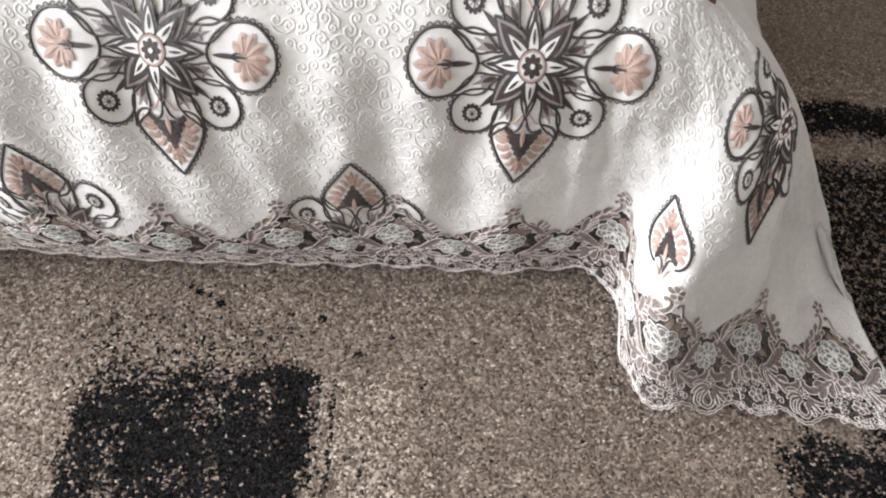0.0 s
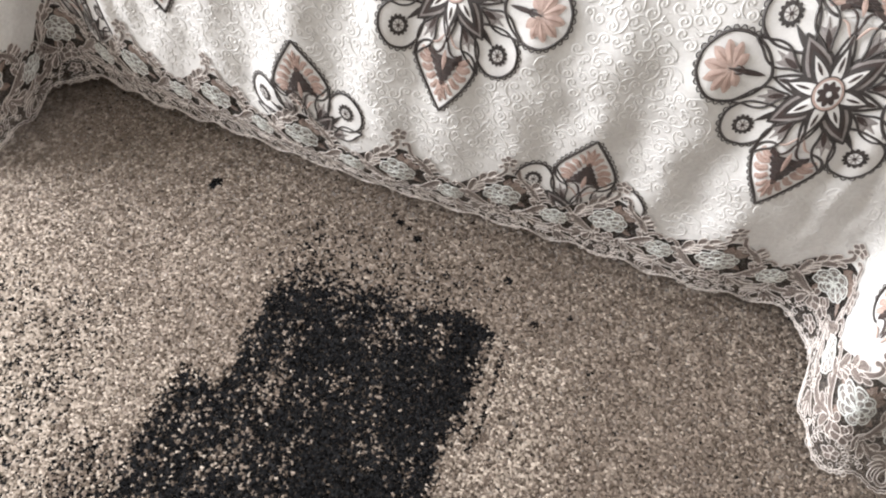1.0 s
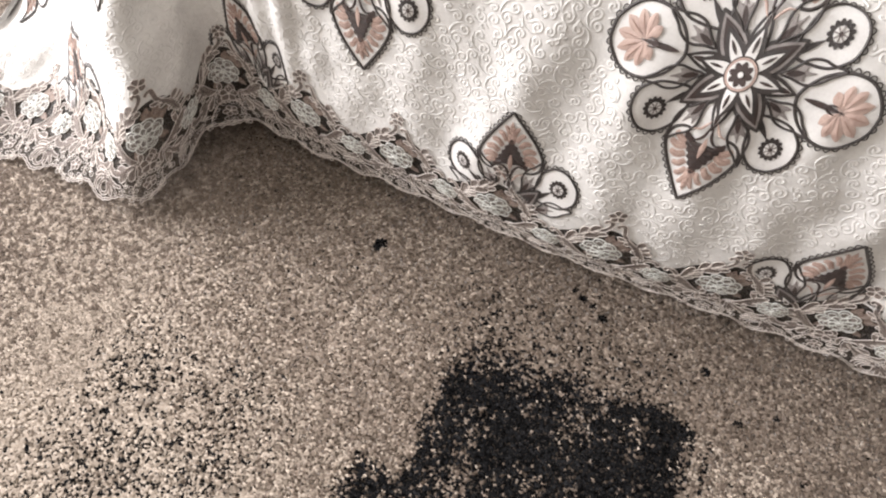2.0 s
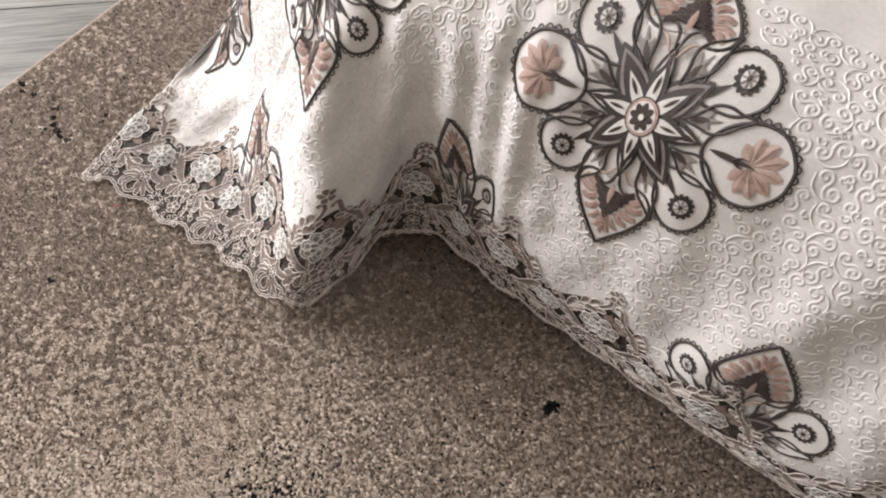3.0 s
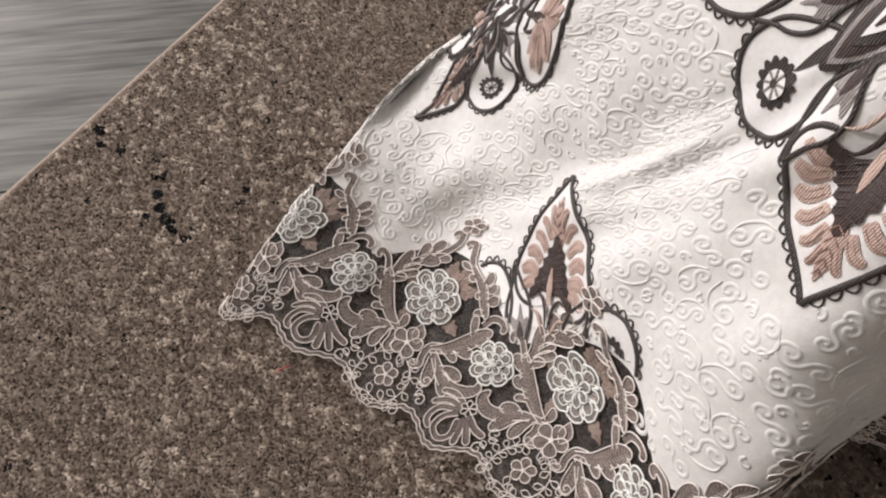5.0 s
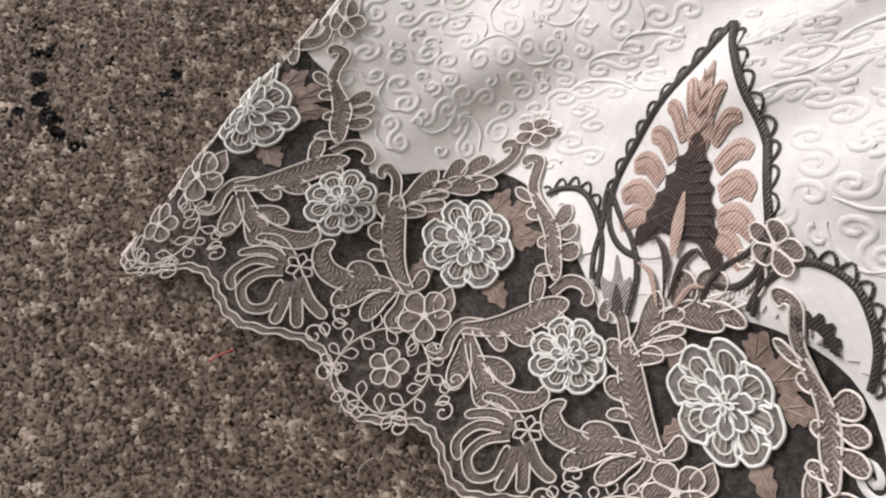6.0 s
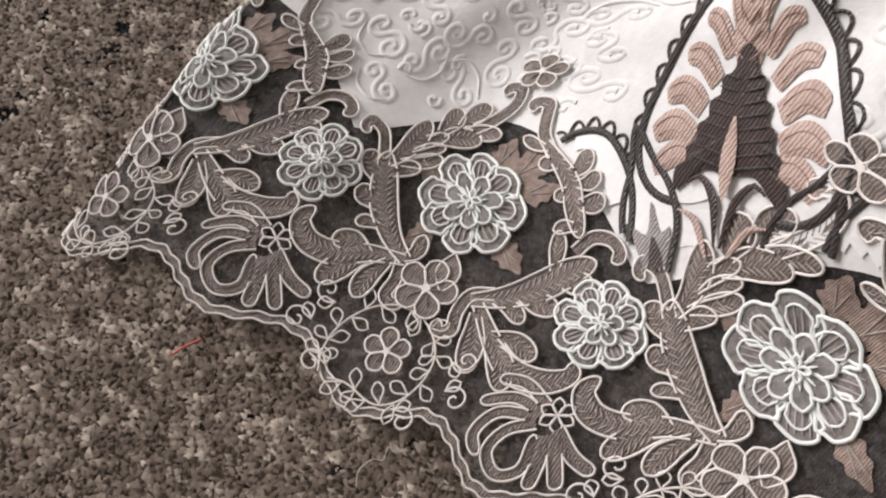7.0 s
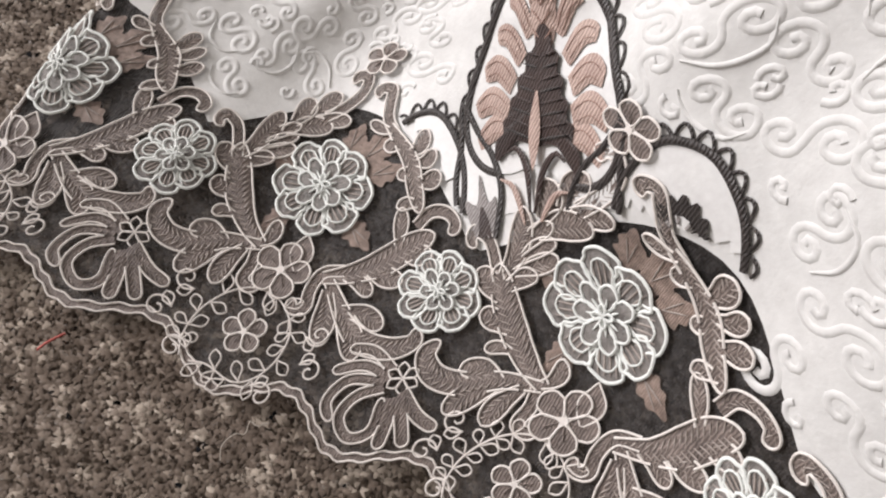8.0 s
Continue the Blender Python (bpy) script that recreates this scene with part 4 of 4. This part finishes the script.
# ---- the low table under the cloth ----
table = tagged(new("coffee_table"), "low dark wooden table wholly covered by the cloth", "table")
x0, y0, x1, y1 = TABLE
b = Build()
box(b, x0 + .012, y0 + .012, TOP_Z - .04, x1 - .012, y1 - .012, TOP_Z - .006, 0, 0.006)
put("tabletop", b, [WOOD], table)
for lx in (x0 + .10, x1 - .16):
    for ly in (y0 + .10, y1 - .16):
        b = Build()
        box(b, lx, ly, 0.0, lx + .06, ly + .06, TOP_Z - .041, 0, 0.004)
        put("leg", b, [WOOD], table)

# ---- the rug ----
RUG = (-1.28, -0.75, 1.3, 2.2)
rug = tagged(new("rug"), "beige and taupe pile rug with ragged black patches", "rug")
b = Build()
box(b, RUG[0], RUG[1], -0.0135, RUG[2], RUG[3], -0.003, 0, 0.003)
put("backing", b, [BACKING], rug)
b = Build()
n = 160
ys = np.linspace(RUG[1] + .004, RUG[3] - .004, n)
xs = RUG[0] + 0.0015 * np.array([noise.noise((0, y * 9, 3)) for y in ys])
ang = np.linspace(0, 2 * np.pi, 9)[:-1]
verts = np.array([[(x + 0.005 * math.cos(a), y, -0.0065 + 0.006 * math.sin(a)) for a in ang] for x, y in zip(xs, ys)]).reshape(-1, 3)
idx = np.arange(n * 8).reshape(n, 8)
b.add(verts, np.stack([idx[:-1], idx[1:], np.roll(idx, -1, 1)[1:], np.roll(idx, -1, 1)[:-1]], -1).reshape(-1, 4))
put("binding", b, [BINDING], rug, "pale bound edge of the rug")

rng = np.random.default_rng(7)


def field(x, y, scale, seed):
    """Cheap smooth noise, 0 to 1."""
    out = np.zeros_like(x)
    r2 = np.random.default_rng(seed)
    for k in range(7):
        a, f, ph = r2.uniform(0, 6.28), scale * r2.uniform(0.5, 2.2), r2.uniform(0, 6.28)
        out += np.sin((x * math.cos(a) + y * math.sin(a)) * f + ph)
    return 0.5 + out / 7.0


def inside(x, y, x0, y0, x1, y1, soft):
    """1 within the box, falling off over soft metres."""
    d = np.minimum(np.minimum(x - x0, x1 - x), np.minimum(y - y0, y1 - y))
    return np.clip(d / soft + 0.5, 0, 1)


def black_chance(x, y):
    jx = x + 0.012 * (field(x, y, 60, 1) - 0.5)
    jy = y + 0.022 * (field(x, y, 45, 2) - 0.5)
    c = 0.004 + 0.012 * (field(x, y, 16, 3) > 0.72)
    main = inside(jx, jy, -.335, -.4, -.066, .452, .02) * np.clip(1.0 - (jy - .40) / .14 * (jx < -.15), 0.4, 1) * np.clip(0.80 + (jx + .335) * 0.9 + 0.4 * (field(x, y, 55, 31) - 0.5), 0.62, 0.975)
    step = inside(jx, jy, -.392, -.4, -.30, .268, .02) * 0.85
    fade = inside(jx, jy, -.34, .40, -.10, .50, .06) * 0.22
    line = inside(jx, jy, -.046, .30, -.036, .445, .008) * 0.5
    spots = inside(jx, jy, -.69, -.3, -.485, .298, .07) * 0.30 * np.clip(0.5 + (field(x, y, 30, 5)), 0, 1)
    low = inside(jx, jy, -.47, .02, -.37, .17, .04) * 0.35
    rside = inside(jx, jy, .57, -.3, 1.4, .80, .03) * 0.72
    rlow = inside(jx, jy, .47, -.4, 1.4, .395, .02) * 0.85
    band = inside(jx, jy, .57, .842, 1.4, .905, .02) * 0.92
    c = np.max([c, main, step, fade, line, spots, low, rside, rlow, band], 0)
    for sx, sy, r in ((-.476, .514, .006), (-.478, .506, .004), (-1.268, .455, .004), (-1.258, .446, .0035), (-1.242, .452, .003), (-1.172, .432, .005), (-1.183, .436, .004), (-1.193, .443, .0035), (-1.163, .429, .0035), (-1.205, .452, .003), (-1.215, .463, .0025), (-1.186, .425, .0025), (-1.152, .43, .003), (-.236, .553, .004), (-.225, .548, .004), (-.196, .533, .005), (-.21, .543, .003), (-1.20, .456, .003), (-1.062, .50, .0), (-.067, .52, .005), (.02, .50, .004), (-.02, .475, .004), (.06, .44, .003), (-1.141, .476, .003), (-1.143, .487, .003), (-1.014, .29, .003)):
        c = np.where(np.hypot((x - sx) * 0.8, y - sy) < r, 0.9, c)
    left_edge = inside(x, y, -1.28, .2, -1.12, 1.0, .10) * 0.035 * (field(x, y, 70, 9) > 0.6)
    return np.maximum(c, left_edge)


def blotch(x, y, cell, seed):
    """Smooth random blots of that size, spread evenly from 0 to 1."""
    r3 = np.random.default_rng(seed)
    gx, gy = (x + 3.0) / cell, (y + 3.0) / cell
    a, b_ = gx.astype(int), gy.astype(int)
    fx, fy = gx - a, gy - b_
    lat = r3.random((512, 512))
    q = lambda i, j: lat[i % 512, j % 512]
    v = (q(a, b_) * (1 - fx) + q(a + 1, b_) * fx) * (1 - fy) + (q(a, b_ + 1) * (1 - fx) + q(a + 1, b_ + 1) * fx) * fy
    return np.clip((v - 0.5) * 1.5 + 0.5, 0, 1)


def tufts(x0, y0, x1, y1, gap, high, clump, hole=None):
    """Cut pile: small leaning tufts, each of one yarn."""
    gx, gy = np.meshgrid(np.arange(x0, x1, gap), np.arange(y0, y1, gap))
    x, y = gx.ravel(), gy.ravel()
    x, y = x + rng.uniform(-.55, .55, len(x)) * gap, y + rng.uniform(-.55, .55, len(y)) * gap
    if hole:
        ok = ~((x > hole[0]) & (x < hole[2]) & (y > hole[1]) & (y < hole[3]))
        x, y = x[ok], y[ok]
    ok = x > RUG[0] + 0.002
    x, y = x[ok], y[ok]
    n = len(x)
    # yarn: 0 taupe, 1 cream, 2 brown, 3 black
    pb = black_chance(x, y)
    pale = np.exp(-(((x + 0.66) / 0.29) ** 2) - ((y - 0.13) / 0.25) ** 2)  # a pool of light, painted in as extra cream yarn
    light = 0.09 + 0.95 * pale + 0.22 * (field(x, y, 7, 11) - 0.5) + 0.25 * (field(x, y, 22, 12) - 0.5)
    # shade over the left end, painted in as less cream and more brown
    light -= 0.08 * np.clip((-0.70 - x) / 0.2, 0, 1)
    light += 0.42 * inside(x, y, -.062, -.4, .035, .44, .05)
    r = clump * blotch(x, y, 0.0030, 21) + (1 - clump) * rng.random(n)
    r2 = clump * blotch(x, y, 0.0038, 22) + (1 - clump) * rng.random(n)
    r, r2 = np.argsort(np.argsort(r)) / n, np.argsort(np.argsort(r2)) / n
    # brown tufts thin out in the painted light and thicken in the painted shade
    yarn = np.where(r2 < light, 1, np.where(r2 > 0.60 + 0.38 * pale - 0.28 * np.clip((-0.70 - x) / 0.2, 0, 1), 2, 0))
    yarn = np.where(r < pb, 3, np.where((pb > 0.3) & (r2 > 0.35), 2, yarn))
    a = rng.uniform(0, 2 * np.pi, n)
    lean = rng.uniform(0.2, 1.5, n) * gap
    la = rng.uniform(0, 2 * np.pi, n)
    hh = high * rng.uniform(0.6, 1.1, n)
    wid = gap * rng.uniform(0.8, 1.3, n)
    verts = np.zeros((n, 4, 3))
    for k in range(3):
        ak = a + k * 2.094
        verts[:, k] = np.stack([x + wid * np.cos(ak), y + wid * np.sin(ak), np.full(n, -high * 0.9)], 1)
    verts[:, 3] = np.stack([x + lean * np.cos(la), y + lean * np.sin(la), hh - high * 0.9], 1)
    base = (np.arange(n) * 4)[:, None]
    tris = np.array([[0, 1, 3], [1, 2, 3], [2, 0, 3]])
    me = bpy.data.meshes.new("pile")
    nt = (base[:, None] + tris[None]).reshape(-1)
    me.vertices.add(n * 4)
    me.vertices.foreach_set("co", verts.ravel())
    me.loops.add(len(nt))
    me.loops.foreach_set("vertex_index", nt.astype(np.int32))
    me.polygons.add(n * 3)
    me.polygons.foreach_set("loop_start", (np.arange(n * 3) * 3).astype(np.int32))
    for m in (YARN_TAUPE, YARN_CREAM, YARN_BROWN, YARN_BLACK):
        me.materials.append(m)
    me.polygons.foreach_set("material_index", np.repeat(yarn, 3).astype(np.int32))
    me.polygons.foreach_set("use_smooth", np.ones(n * 3, bool))
    me.update(calc_edges=True)
    me.validate()
    ob = new("pile", me)
    ob.parent = rug
    return tagged(ob, kind="stuff")


NEAR = (-1.28, 0.20, -0.70, 0.78)
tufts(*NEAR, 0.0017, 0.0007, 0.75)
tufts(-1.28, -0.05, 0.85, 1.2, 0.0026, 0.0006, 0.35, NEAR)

# ---- lint on the rug ----
def yarn_bit(name, pts, r, mat, label, category):
    b = Build()
    c = spline(np.array(pts, float), 8)
    t = np.gradient(c, axis=0)
    t /= np.linalg.norm(t, axis=1, keepdims=True)
    s1 = np.cross(t, (0, 0, 1.0))
    s1 /= np.linalg.norm(s1, axis=1, keepdims=True)
    s2 = np.cross(s1, t)
    ang = np.arange(5) * 2 * np.pi / 5
    v = np.stack([c + r * (math.cos(a) * s1 + math.sin(a) * s2) for a in ang], 1)
    idx = np.arange(len(c) * 5).reshape(-1, 5)
    nx = np.roll(idx, -1, 1)
    b.add(v.reshape(-1, 3), np.stack([idx[:-1], idx[1:], nx[1:], nx[:-1]], -1).reshape(-1, 4))
    return tagged(put(name, b, [mat]), label, category)


yarn_bit("lint", [(-1.031, .3965, .0012), (-1.0295, .400, .0022), (-1.028, .403, .0022), (-1.0265, .4065, .0012)], 0.0005, DUST, "small red bit of lint on the rug", "lint")
yarn_bit("thread", [(-.951, .399, .0015), (-.9535, .4035, .002), (-.952, .409, .0025), (-.949, .411, .002), (-.950, .4155, .002), (-.947, .4155, .0025), (-.944, .4185, .0015)], 0.00022, FIBRE, "fine curled pale thread on the rug", "thread")

# ---- laminate planks beside the rug, laid askew ----
floor = tagged(new("floor"), "grey wood-look laminate planks with streaked grain", "floor", kind="structure")
b = Build()
box(b, 0, 0, 0, 1.2, 0.19, 0.0140, 0, 0.0008)
plank_me = b.mesh("plank", [PLANK], False)
ang = 44.0
turn_m = pose(0, 0, 0, 0, 0, ang)
ROOM = (-4.6, -2.6, 2.6, 2.9)


def clipped(poly):
    """The part of a plank's outline that lies in the room."""
    for axis, limit, sign in ((0, ROOM[0], 1), (0, ROOM[2], -1), (1, ROOM[1], 1), (1, ROOM[3], -1)):
        out = []
        for a, c in zip(poly, poly[1:] + poly[:1]):
            da, dc = (a[axis] - limit) * sign, (c[axis] - limit) * sign
            if da >= 0:
                out.append(a)
            if (da >= 0) != (dc >= 0):
                k_ = da / (da - dc)
                out.append(tuple(a[n_] + (c[n_] - a[n_]) * k_ for n_ in range(2)))
        poly = out
        if len(poly) < 3:
            return []
    return poly


for i in range(-34, 34):
    for j in range(-5, 6):
        o = Vector((-1.42, .52, -.0275)) + turn_m @ Vector((j * 1.2015 + (i * 0.47 % 1.2) + 0.35, i * 0.1915, 0))
        corners = [tuple((o + turn_m @ Vector((px, py, 0)))[:2]) for px, py in ((0, 0), (1.2, 0), (1.2, 0.19), (0, 0.19))]
        cut = clipped(corners)
        if not cut:
            continue
        if all(ROOM[0] < x < ROOM[2] and ROOM[1] < y < ROOM[3] for x, y in corners):
            ob = new("plank", plank_me)
        else:
            inv = (Matrix.Translation(o) @ turn_m).inverted()
            low = [inv @ Vector((x, y, o.z)) for x, y in cut]
            n = len(low)
            b = Build()
            vs = [tuple(q) for q in low] + [(q.x, q.y, 0.014) for q in low]
            b.add(vs, [list(range(n, 2 * n))])
            b.add(vs, [[k, (k + 1) % n, n + (k + 1) % n, n + k] for k in range(n)])
            ob = new("plank", b.mesh("plank", [PLANK], False))
        ob.parent = floor
        ob.matrix_basis = Matrix.Translation(o) @ turn_m
